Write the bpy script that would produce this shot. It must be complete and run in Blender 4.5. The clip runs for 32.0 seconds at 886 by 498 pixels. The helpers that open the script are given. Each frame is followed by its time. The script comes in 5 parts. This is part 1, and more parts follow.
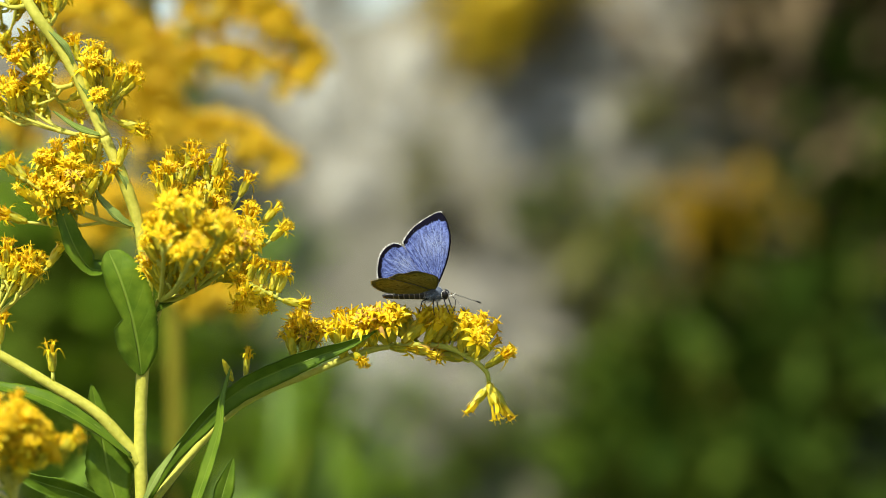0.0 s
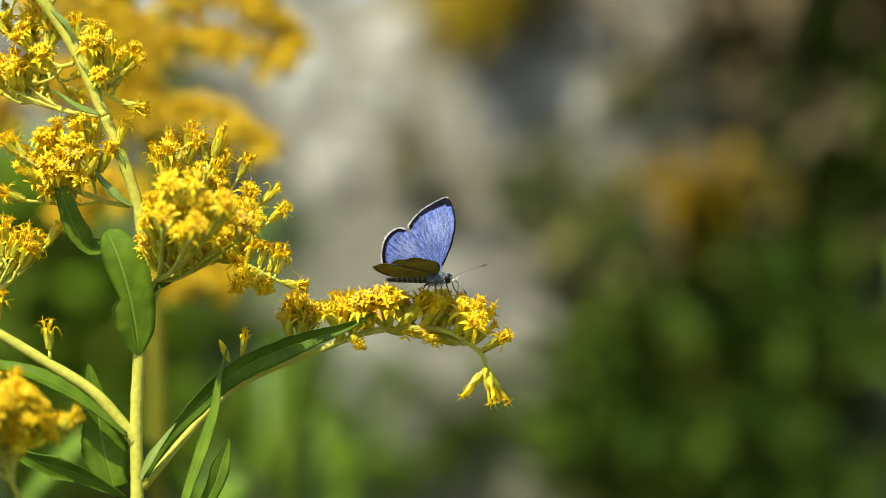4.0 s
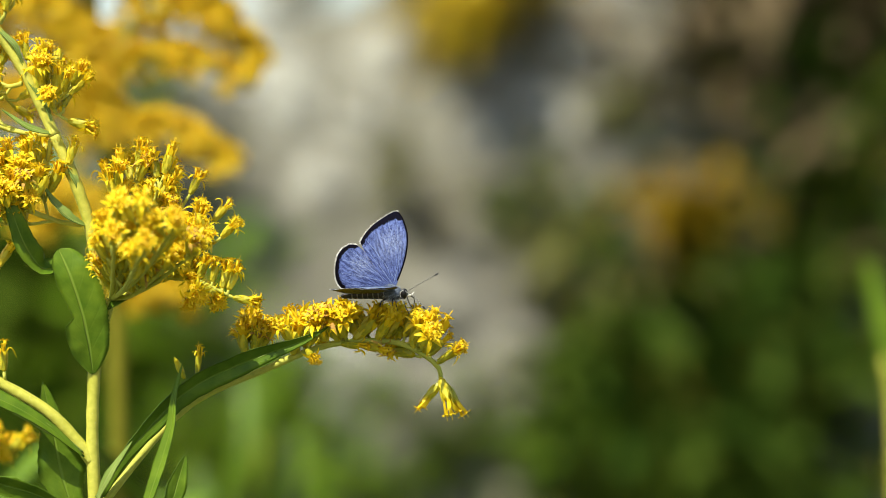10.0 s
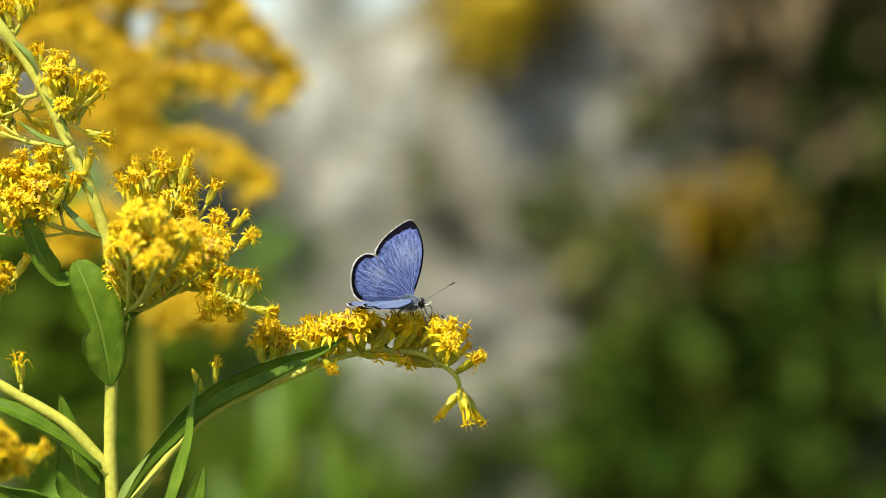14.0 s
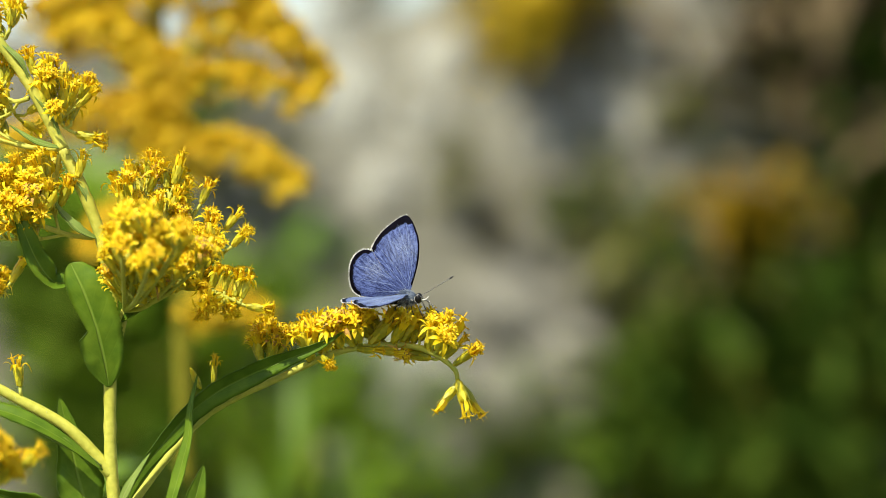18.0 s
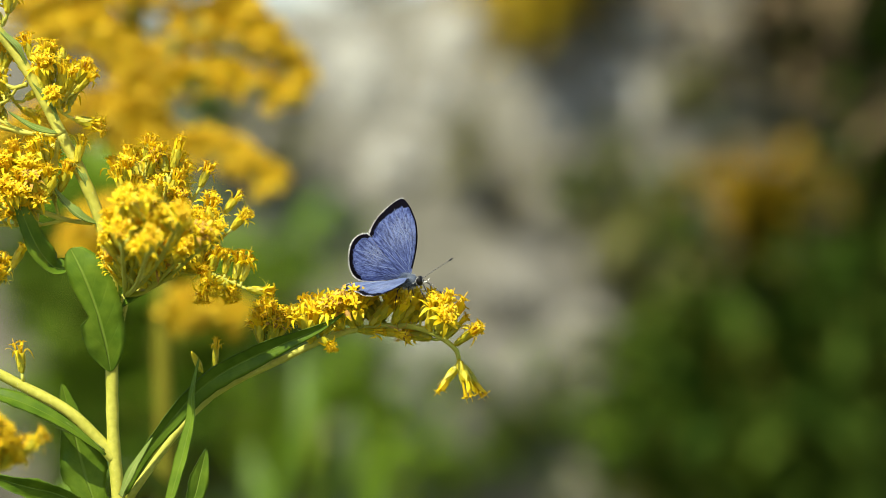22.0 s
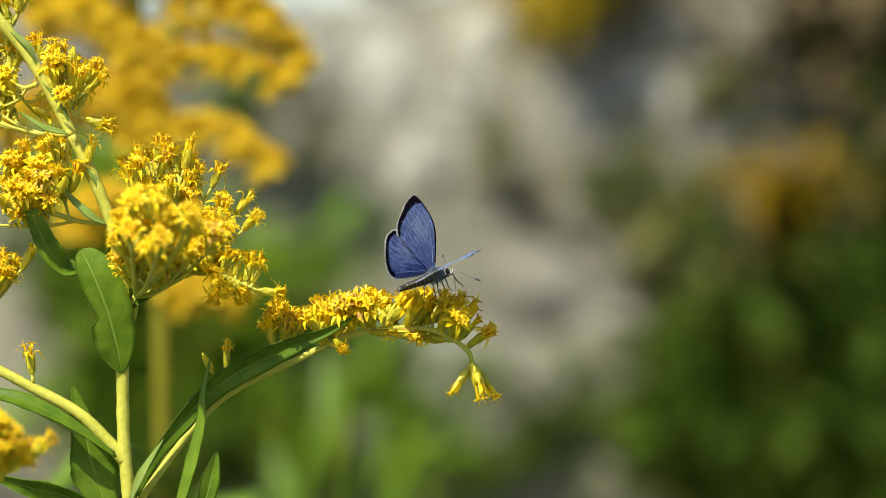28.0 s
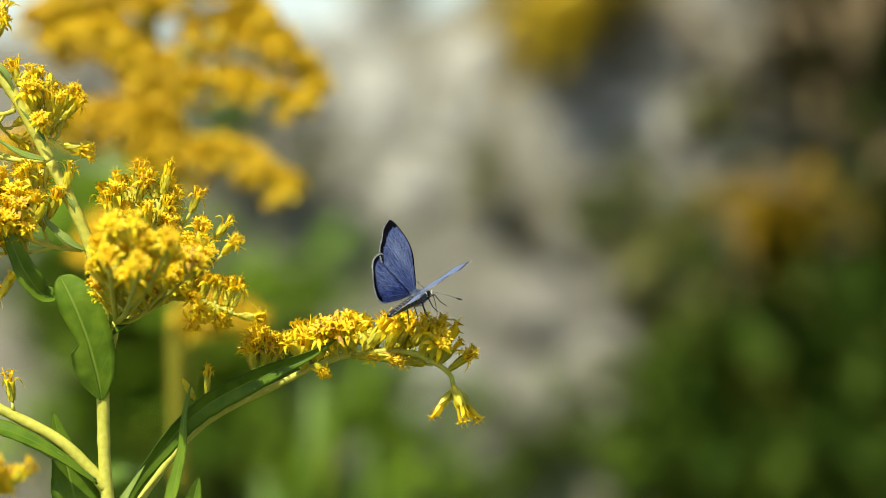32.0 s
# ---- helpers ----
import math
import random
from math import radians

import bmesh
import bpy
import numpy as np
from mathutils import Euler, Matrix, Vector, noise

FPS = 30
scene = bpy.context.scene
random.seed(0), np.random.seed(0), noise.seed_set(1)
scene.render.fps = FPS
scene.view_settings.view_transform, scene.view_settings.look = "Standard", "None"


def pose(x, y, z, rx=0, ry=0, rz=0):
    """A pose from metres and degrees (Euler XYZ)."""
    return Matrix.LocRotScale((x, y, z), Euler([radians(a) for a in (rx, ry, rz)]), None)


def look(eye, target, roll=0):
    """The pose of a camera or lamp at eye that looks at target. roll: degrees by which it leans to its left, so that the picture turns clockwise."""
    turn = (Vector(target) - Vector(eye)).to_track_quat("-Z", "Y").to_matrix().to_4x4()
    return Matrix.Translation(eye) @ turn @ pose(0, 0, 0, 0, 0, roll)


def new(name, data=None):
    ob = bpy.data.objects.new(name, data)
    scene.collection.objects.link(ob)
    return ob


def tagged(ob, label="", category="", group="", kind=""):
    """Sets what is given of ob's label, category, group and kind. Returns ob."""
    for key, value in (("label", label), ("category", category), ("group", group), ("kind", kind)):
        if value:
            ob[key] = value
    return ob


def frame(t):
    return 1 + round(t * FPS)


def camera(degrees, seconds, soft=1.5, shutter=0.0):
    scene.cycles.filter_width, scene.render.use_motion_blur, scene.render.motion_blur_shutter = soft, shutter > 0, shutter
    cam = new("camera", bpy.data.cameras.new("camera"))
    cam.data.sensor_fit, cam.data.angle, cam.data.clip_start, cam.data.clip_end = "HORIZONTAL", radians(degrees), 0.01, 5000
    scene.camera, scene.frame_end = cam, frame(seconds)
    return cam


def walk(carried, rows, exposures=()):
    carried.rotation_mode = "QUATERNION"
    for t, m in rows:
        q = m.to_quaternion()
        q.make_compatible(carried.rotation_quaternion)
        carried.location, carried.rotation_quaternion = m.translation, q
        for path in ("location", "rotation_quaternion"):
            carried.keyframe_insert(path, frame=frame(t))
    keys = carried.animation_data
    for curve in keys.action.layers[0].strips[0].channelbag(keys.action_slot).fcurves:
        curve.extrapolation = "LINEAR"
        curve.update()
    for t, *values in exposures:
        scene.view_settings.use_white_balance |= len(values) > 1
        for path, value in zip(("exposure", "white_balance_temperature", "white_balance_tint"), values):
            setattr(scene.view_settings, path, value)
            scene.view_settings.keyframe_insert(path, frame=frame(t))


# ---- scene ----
# Metres. The butterfly's flower branch lies near (0, 0, 1); the camera stands 0.75 m in front of it.
FOCUS = 0.7459
cam = camera(12.0, 32.0, soft=0.8)
cam.data.dof.use_dof = True
cam.data.dof.focus_distance = FOCUS - 0.005
cam.data.dof.aperture_fstop = 13.5
cam.data.dof.aperture_blades = 9
walk(cam, [
    (0.0, pose(0.0000, -0.7459, 1.0000, 90.000, 0, 0.000)),
    (0.5, pose(-0.0005, -0.7459, 1.0004, 89.993, 0, -0.009)),
    (1.0, pose(-0.0013, -0.7459, 1.0004, 90.027, 0, -0.024)),
    (1.5, pose(-0.0015, -0.7459, 1.0005, 90.074, 0, -0.029)),
    (2.0, pose(-0.0033, -0.7459, 1.0005, 90.061, 0, -0.134)),
    (2.5, pose(-0.0040, -0.7459, 1.0006, 89.965, 0, -0.195)),
    (4.5, pose(-0.0024, -0.7459, 1.0003, 89.702, 0, -0.353)),
    (5.0, pose(-0.0017, -0.7459, 1.0004, 89.734, 0, -0.479)),
    (5.5, pose(-0.0001, -0.7459, 1.0003, 89.748, 0, -0.532)),
    (6.0, pose(0.0023, -0.7459, 1.0003, 89.770, 0, -0.439)),
    (6.5, pose(0.0037, -0.7459, 1.0000, 89.835, 0, -0.235)),
    (7.0, pose(0.0028, -0.7459, 0.9997, 89.937, 0, -0.111)),
    (7.5, pose(0.0025, -0.7459, 0.9999, 90.015, 0, 0.047)),
    (8.0, pose(0.0019, -0.7459, 0.9999, 90.003, 0, 0.048)),
    (8.5, pose(0.0007, -0.7459, 0.9998, 89.993, 0, -0.046)),
    (9.0, pose(0.0010, -0.7459, 0.9998, 89.980, 0, -0.122)),
    (9.5, pose(0.0018, -0.7459, 0.9999, 89.991, 0, -0.342)),
    (10.0, pose(0.0047, -0.7459, 1.0003, 89.937, 0, -0.299)),
    (10.5, pose(0.0050, -0.7459, 0.9999, 89.980, 0, -0.364)),
    (11.0, pose(0.0067, -0.7459, 1.0000, 89.999, 0, -0.201)),
    (11.5, pose(0.0076, -0.7459, 1.0005, 89.967, 0, -0.055)),
    (12.0, pose(0.0075, -0.7459, 1.0003, 89.993, 0, 0.048)),
    (12.5, pose(0.0073, -0.7459, 1.0008, 89.973, 0, 0.104)),
    (13.0, pose(0.0071, -0.7459, 1.0009, 89.982, 0, 0.146)),
    (13.5, pose(0.0063, -0.7459, 1.0010, 90.029, 0, 0.107)),
    (14.0, pose(0.0074, -0.7459, 1.0012, 90.013, 0, 0.142)),
    (14.5, pose(0.0087, -0.7459, 1.0011, 90.014, 0, 0.071)),
    (16.5, pose(0.0161, -0.7459, 1.0015, 89.916, 0, 0.520)),
    (17.0, pose(0.0188, -0.7459, 1.0016, 89.925, 0, 0.876)),
    (17.5, pose(0.0188, -0.7459, 1.0015, 89.939, 0, 0.901)),
    (18.0, pose(0.0161, -0.7459, 1.0018, 89.934, 0, 0.767)),
    (18.5, pose(0.0135, -0.7459, 1.0019, 89.932, 0, 0.599)),
    (19.0, pose(0.0117, -0.7459, 1.0027, 89.963, 0, 0.495)),
    (19.5, pose(0.0106, -0.7459, 1.0033, 89.975, 0, 0.415)),
    (20.0, pose(0.0108, -0.7459, 1.0036, 89.946, 0, 0.429)),
    (20.5, pose(0.0122, -0.7459, 1.0032, 89.941, 0, 0.528)),
    (21.0, pose(0.0148, -0.7459, 1.0028, 89.902, 0, 0.695)),
    (21.5, pose(0.0180, -0.7459, 1.0025, 89.802, 0, 0.885)),
    (22.0, pose(0.0184, -0.7459, 1.0026, 89.635, 0, 0.951)),
    (22.5, pose(0.0179, -0.7459, 1.0031, 89.592, 0, 0.989)),
    (23.0, pose(0.0176, -0.7459, 1.0036, 89.512, 0, 0.982)),
    (23.5, pose(0.0163, -0.7459, 1.0040, 89.385, 0, 0.806)),
    (24.0, pose(0.0167, -0.7459, 1.0043, 89.309, 0, 0.706)),
    (24.5, pose(0.0172, -0.7459, 1.0039, 89.306, 0, 0.646)),
    (26.5, pose(0.0221, -0.7459, 1.0033, 89.434, 0, 1.021)),
    (27.0, pose(0.0234, -0.7459, 1.0037, 89.462, 0, 1.200)),
    (27.5, pose(0.0223, -0.7459, 1.0037, 89.521, 0, 1.295)),
    (28.0, pose(0.0222, -0.7459, 1.0034, 89.596, 0, 1.400)),
    (28.5, pose(0.0232, -0.7459, 1.0036, 89.570, 0, 1.455)),
    (29.0, pose(0.0242, -0.7459, 1.0033, 89.587, 0, 1.391)),
    (29.5, pose(0.0249, -0.7459, 1.0033, 89.658, 0, 1.288)),
    (30.0, pose(0.0252, -0.7459, 1.0033, 89.775, 0, 1.188)),
    (30.5, pose(0.0270, -0.7459, 1.0037, 89.814, 0, 1.314)),
    (31.0, pose(0.0271, -0.7459, 1.0038, 89.896, 0, 1.340)),
    (31.5, pose(0.0261, -0.7459, 1.0036, 89.922, 0, 1.322)),
    (32.0, pose(0.0248, -0.7459, 1.0033, 89.940, 0, 1.333)),
])

# ---- light ----
SUN_DIR = Vector((-0.36, -0.50, 0.79)).normalized()
world = bpy.data.worlds.new("sky")
scene.world = world
world.use_nodes = True
wn = world.node_tree
sky = wn.nodes.new("ShaderNodeTexSky")
sky.sky_type = "NISHITA"
sky.sun_disc = False
sky.sun_elevation = math.asin(SUN_DIR.z)
sky.sun_rotation = math.atan2(SUN_DIR.x, SUN_DIR.y)
wn.links.new(sky.outputs[0], wn.nodes["Background"].inputs[0])
wn.nodes["Background"].inputs[1].default_value = 0.12
sun_data = bpy.data.lights.new("sun", "SUN")
sun_data.energy = 5.0
sun_data.angle = radians(0.53)
sun_data.color = (0.97, 0.93, 0.75)
sun = new("sun", sun_data)
sun.matrix_world = look(SUN_DIR * 20, (0, 0, 0))
scene.view_settings.exposure = 0.6


# ---- materials ----
def material(name):
    m = bpy.data.materials.new(name)
    m.use_nodes = True
    return m, m.node_tree.nodes, m.node_tree.links, m.node_tree.nodes["Principled BSDF"]


def ramp(nodes, stops):
    r = nodes.new("ShaderNodeValToRGB")
    e = r.color_ramp.elements
    while len(e) < len(stops):
        e.new(0.5)
    for el, (pos, col) in zip(e, stops):
        el.position, el.color = pos, (*col, 1)
    return r


def noisy(name, dark, light, scale, rough=0.6, bump=0.3, detail=6.0, random_mix=0.0, sub=0.0, second=None, spec=0.5):
    """A surface with two scales of noise in its colour, relief, and a shift from piece to piece."""
    m, n, l, b = material(name)
    co = n.new("ShaderNodeTexCoord")
    n1 = n.new("ShaderNodeTexNoise")
    n1.inputs["Scale"].default_value = scale
    n1.inputs["Detail"].default_value = detail
    l.new(co.outputs["Object"], n1.inputs["Vector"])
    n2 = n.new("ShaderNodeTexNoise")
    n2.inputs["Scale"].default_value = scale * 0.13
    l.new(co.outputs["Object"], n2.inputs["Vector"])
    add = n.new("ShaderNodeMath")
    add.operation = "MULTIPLY_ADD"
    add.inputs[1].default_value = 0.55
    l.new(n1.outputs["Fac"], add.inputs[0])
    m2 = n.new("ShaderNodeMath")
    m2.operation = "MULTIPLY"
    m2.inputs[1].default_value = 0.45
    l.new(n2.outputs["Fac"], m2.inputs[0])
    l.new(m2.outputs[0], add.inputs[2])
    fac = add.outputs[0]
    if random_mix:
        geo = n.new("ShaderNodeNewGeometry")
        info = n.new("ShaderNodeObjectInfo")
        s = n.new("ShaderNodeMath")
        l.new(geo.outputs["Random Per Island"], s.inputs[0])
        l.new(info.outputs["Random"], s.inputs[1])
        w = n.new("ShaderNodeMath")
        w.operation = "MULTIPLY_ADD"
        w.inputs[1].default_value = random_mix * 0.5
        l.new(s.outputs[0], w.inputs[0])
        off = n.new("ShaderNodeMath")
        off.operation = "SUBTRACT"
        off.inputs[1].default_value = random_mix * 0.5
        l.new(fac, off.inputs[0])
        l.new(off.outputs[0], w.inputs[2])
        fac = w.outputs[0]
    stops = [(0.3, dark), (0.7, light)] if second is None else [(0.25, dark), (0.5, light), (0.8, second)]
    r = ramp(n, stops)
    l.new(fac, r.inputs["Fac"])
    l.new(r.outputs["Color"], b.inputs["Base Color"])
    b.inputs["Roughness"].default_value = rough
    b.inputs["Specular IOR Level"].default_value = spec
    if sub:
        b.inputs["Transmission Weight"].default_value = 0.0
    if bump:
        bp = n.new("ShaderNodeBump")
        bp.inputs["Strength"].default_value = bump
        bp.inputs["Distance"].default_value = 0.3 / scale
        l.new(n1.outputs["Fac"], bp.inputs["Height"])
        l.new(bp.outputs["Normal"], b.inputs["Normal"])
    if sub:
        thin_light(m, n, l, b, r.outputs["Color"], sub)
    return m


def thin_light(m, n, l, b, colour, amount):
    """Lets light pass through thin leaves and petals."""
    tr = n.new("ShaderNodeBsdfTranslucent")
    l.new(colour, tr.inputs["Color"])
    mix = n.new("ShaderNodeMixShader")
    mix.inputs[0].default_value = amount
    l.new(b.outputs[0], mix.inputs[1])
    l.new(tr.outputs[0], mix.inputs[2])
    l.new(mix.outputs[0], n["Material Output"].inputs["Surface"])


def leaf_material(name, dark, light, vein, sub=0.25, rough=0.42):
    """Leaf green with a pale midrib and side veins, laid out along the leaf's own length and width."""
    m, n, l, b = material(name)
    uv = n.new("ShaderNodeUVMap")
    sep = n.new("ShaderNodeSeparateXYZ")
    l.new(uv.outputs[0], sep.inputs[0])
    side = n.new("ShaderNodeMath")
    side.operation = "ABSOLUTE"
    l.new(sep.outputs["Y"], side.inputs[0])
    wave_in = n.new("ShaderNodeMath")
    wave_in.operation = "MULTIPLY_ADD"
    wave_in.inputs[1].default_value = -0.22
    l.new(side.outputs[0], wave_in.inputs[0])
    l.new(sep.outputs["X"], wave_in.inputs[2])
    freq = n.new("ShaderNodeMath")
    freq.operation = "MULTIPLY"
    freq.inputs[1].default_value = 44.0
    l.new(wave_in.outputs[0], freq.inputs[0])
    sn = n.new("ShaderNodeMath")
    sn.operation = "SINE"
    l.new(freq.outputs[0], sn.inputs[0])
    pw = n.new("ShaderNodeMapRange")
    pw.inputs["From Min"].default_value = 0.86
    pw.inputs["From Max"].default_value = 1.0
    pw.inputs["To Max"].default_value = 0.07
    l.new(sn.outputs[0], pw.inputs["Value"])
    mid = n.new("ShaderNodeMapRange")
    mid.inputs["From Min"].default_value = 0.09
    mid.inputs["From Max"].default_value = 0.03
    l.new(side.outputs[0], mid.inputs["Value"])
    both = n.new("ShaderNodeMath")
    both.operation = "MAXIMUM"
    l.new(mid.outputs[0], both.inputs[0])
    l.new(pw.outputs[0], both.inputs[1])
    co = n.new("ShaderNodeTexCoord")
    ns = n.new("ShaderNodeTexNoise")
    ns.inputs["Scale"].default_value = 260
    ns.inputs["Detail"].default_value = 7
    l.new(co.outputs["Object"], ns.inputs["Vector"])
    r = ramp(n, [(0.3, dark), (0.72, light)])
    l.new(ns.outputs["Fac"], r.inputs["Fac"])
    mx = n.new("ShaderNodeMix")
    mx.data_type = "RGBA"
    l.new(both.outputs[0], mx.inputs[0])
    l.new(r.outputs["Color"], mx.inputs[6])
    mx.inputs[7].default_value = (*vein, 1)
    l.new(mx.outputs[2], b.inputs["Base Color"])
    b.inputs["Roughness"].default_value = rough
    b.inputs["Specular IOR Level"].default_value = 0.2
    bp = n.new("ShaderNodeBump")
    bp.inputs["Strength"].default_value = 0.5
    bp.inputs["Distance"].default_value = 0.0004
    l.new(both.outputs[0], bp.inputs["Height"])
    bp2 = n.new("ShaderNodeBump")
    bp2.inputs["Strength"].default_value = 0.25
    bp2.inputs["Distance"].default_value = 0.0004
    l.new(ns.outputs["Fac"], bp2.inputs["Height"])
    l.new(bp.outputs["Normal"], bp2.inputs["Normal"])
    l.new(bp2.outputs["Normal"], b.inputs["Normal"])
    thin_light(m, n, l, b, mx.outputs[2], sub)
    return m


def maths(n, l, op, a, b=None, c=None):
    """A math node whose inputs are sockets or numbers."""
    m = n.new("ShaderNodeMath")
    m.operation = op
    for k, v in enumerate((a, b, c)):
        if v is None:
            continue
        if isinstance(v, (int, float)):
            m.inputs[k].default_value = v
        else:
            l.new(v, m.inputs[k])
    return m.outputs[0]


def blend(n, l, fac, a, b):
    """A colour mix of sockets or plain colours."""
    m = n.new("ShaderNodeMix")
    m.data_type = "RGBA"
    l.new(fac, m.inputs[0])
    for k, v in ((6, a), (7, b)):
        if isinstance(v, tuple):
            m.inputs[k].default_value = (*v, 1)
        else:
            l.new(v, m.inputs[k])
    return m.outputs[2]


def wing_material(name, inner, streak, edge, dust, gloss, rough, spots=None):
    """Wing scales: a field streaked from the root outwards, pale dusting on the cell, a dark border with a ragged limit."""
    m, n, l, b = material(name)

    def attr(k):
        a = n.new("ShaderNodeAttribute")
        a.attribute_name = k
        return a.outputs["Fac"]

    co = n.new("ShaderNodeTexCoord")
    xyz = n.new("ShaderNodeCombineXYZ")
    l.new(maths(n, l, "MULTIPLY", attr("ang"), 26.0), xyz.inputs[0])
    l.new(maths(n, l, "MULTIPLY", attr("rad"), 0.55), xyz.inputs[1])
    ray = n.new("ShaderNodeTexNoise")
    ray.inputs["Scale"].default_value = 1.0
    ray.inputs["Detail"].default_value = 5
    l.new(xyz.outputs[0], ray.inputs["Vector"])
    fine = n.new("ShaderNodeTexNoise")
    fine.inputs["Scale"].default_value = 3800
    fine.inputs["Detail"].default_value = 3
    l.new(co.outputs["Object"], fine.inputs["Vector"])
    f = maths(n, l, "ADD", maths(n, l, "MULTIPLY", ray.outputs["Fac"], 0.62), maths(n, l, "MULTIPLY", fine.outputs["Fac"], 0.38))
    r = ramp(n, [(0.42, inner), (0.58, streak)])
    l.new(f, r.inputs["Fac"])
    grain = n.new("ShaderNodeTexNoise")
    grain.inputs["Scale"].default_value = 9500
    l.new(co.outputs["Object"], grain.inputs["Vector"])
    gl = n.new("ShaderNodeMapRange")
    gl.inputs["From Min"].default_value = 0.44
    gl.inputs["From Max"].default_value = 0.66
    l.new(grain.outputs["Fac"], gl.inputs["Value"])
    cell = maths(n, l, "MULTIPLY", gl.outputs[0], maths(n, l, "MULTIPLY_ADD", attr("cell"), 0.7, 0.06))
    field = blend(n, l, cell, r.outputs["Color"], dust)
    if spots is not None:
        field = blend(n, l, attr("spot"), field, spots)
    jag = maths(n, l, "ADD", attr("border"), maths(n, l, "MULTIPLY_ADD", ray.outputs["Fac"], 1.3, -0.65))
    lim = n.new("ShaderNodeMapRange")
    lim.inputs["From Min"].default_value = 0.0
    lim.inputs["From Max"].default_value = 0.14
    l.new(jag, lim.inputs["Value"])
    l.new(blend(n, l, lim.outputs[0], field, edge), b.inputs["Base Color"])
    b.inputs["Specular Tint"].default_value = (0.2, 0.3, 1.0, 1)
    b.inputs["Sheen Roughness"].default_value = 0.35
    b.inputs["Sheen Tint"].default_value = (0.72, 0.84, 1.0, 1)
    b.inputs["Roughness"].default_value = rough
    for socket, top, low in (("Specular IOR Level", gloss, 0.05), ("Sheen Weight", gloss * 1.5, 0.0)):
        mt = n.new("ShaderNodeMapRange")
        mt.inputs["To Min"].default_value = top
        mt.inputs["To Max"].default_value = low
        l.new(lim.outputs[0], mt.inputs["Value"])
        l.new(mt.outputs[0], b.inputs[socket])
    bp = n.new("ShaderNodeBump")
    bp.inputs["Strength"].default_value = 0.4
    bp.inputs["Distance"].default_value = 0.00012
    l.new(f, bp.inputs["Height"])
    l.new(bp.outputs["Normal"], b.inputs["Normal"])
    return m


M_STEM = noisy("stem_skin", (0.4, 0.395, 0.04), (0.68, 0.64, 0.105), 900, 0.6, 0.4, sub=0.12, spec=0.3)
M_BRANCH = noisy("branch_skin", (0.38, 0.4, 0.045), (0.6, 0.58, 0.1), 1100, 0.6, 0.35, sub=0.12, spec=0.25)
M_REAR_STEM = noisy("olive_stem_skin", (0.12, 0.115, 0.008), (0.23, 0.205, 0.018), 300, 0.7, 0.2, spec=0.1)
M_LEAF = leaf_material("leaf_green", (0.085, 0.165, 0.009), (0.185, 0.285, 0.02), (0.22, 0.32, 0.04))
M_LEAF_DARK = leaf_material("leaf_dark_green", (0.06, 0.125, 0.006), (0.13, 0.215, 0.013), (0.155, 0.24, 0.022), 0.2)
M_BRACT = leaf_material("bract_pale_green", (0.17, 0.26, 0.04), (0.3, 0.38, 0.09), (0.42, 0.48, 0.16))
M_INVOLUCRE = noisy("bract_yellow_green", (0.6, 0.5, 0.012), (0.82, 0.66, 0.025), 1500, 0.55, 0.3, random_mix=0.3, sub=0.34, spec=0.25)
M_SCALE = noisy("bract_scale_green", (0.38, 0.36, 0.012), (0.72, 0.6, 0.03), 1500, 0.5, 0.3, random_mix=0.6, sub=0.15, spec=0.45)
M_PETAL = noisy("petal_yellow", (0.87, 0.6, 0.006), (0.95, 0.77, 0.018), 900, 0.5, 0.15, random_mix=0.5, sub=0.38, spec=0.3)
M_DISC = noisy("disc_floret_yellow", (0.84, 0.54, 0.006), (0.93, 0.7, 0.016), 1200, 0.5, 0.15, random_mix=0.5, sub=0.3, spec=0.3)
M_DEEP = noisy("deep_yellow_petal", (0.6, 0.385, 0.003), (0.78, 0.55, 0.007), 300, 0.6, 0.1, random_mix=0.5, sub=0.25)
M_WITHER = noisy("withered_floret", (0.26, 0.13, 0.012), (0.56, 0.34, 0.03), 1500, 0.7, 0.3, random_mix=0.3)
M_WING_UP = wing_material("wing_blue_scales", (0.009, 0.014, 0.06), (0.098, 0.13, 0.3), (0.004, 0.003, 0.003), (0.36, 0.4, 0.46), 0.55, 0.45)
# dim olive tint paints sunlight passing through the shaded wing; spots are its own
M_WING_UNDER = wing_material("wing_underside_backlit_scales", (0.11, 0.1, 0.024), (0.23, 0.205, 0.058), (0.07, 0.065, 0.028), (0.34, 0.32, 0.14), 0.0, 0.6, (0.05, 0.04, 0.02))
M_VEIN = noisy("wing_vein_scales", (0.13, 0.18, 0.34), (0.27, 0.34, 0.5), 2600, 0.6, 0.3)
M_EYE = noisy("dark_eye", (0.004, 0.004, 0.004), (0.012, 0.01, 0.009), 3000, 0.3, 0.0, spec=0.25)
M_FRINGE = noisy("wing_fringe_hair", (0.2, 0.195, 0.18), (0.66, 0.65, 0.62), 1800, 0.8, 0.2, random_mix=0.6)
M_PELT = noisy("blue_grey_fur", (0.12, 0.15, 0.2), (0.4, 0.46, 0.54), 2600, 0.8, 0.6, random_mix=0.4)
M_BODY = noisy("body_hair", (0.02, 0.026, 0.04), (0.14, 0.17, 0.22), 2600, 0.8, 0.8)
M_RING = noisy("abdomen_ring", (0.12, 0.115, 0.1), (0.3, 0.29, 0.26), 2600, 0.8, 0.5)
M_BELLY = noisy("belly_scales", (0.3, 0.29, 0.26), (0.62, 0.6, 0.55), 2600, 0.8, 0.6)
M_BLACK = noisy("black_chitin", (0.006, 0.006, 0.007), (0.03, 0.028, 0.026), 2000, 0.4, 0.2)
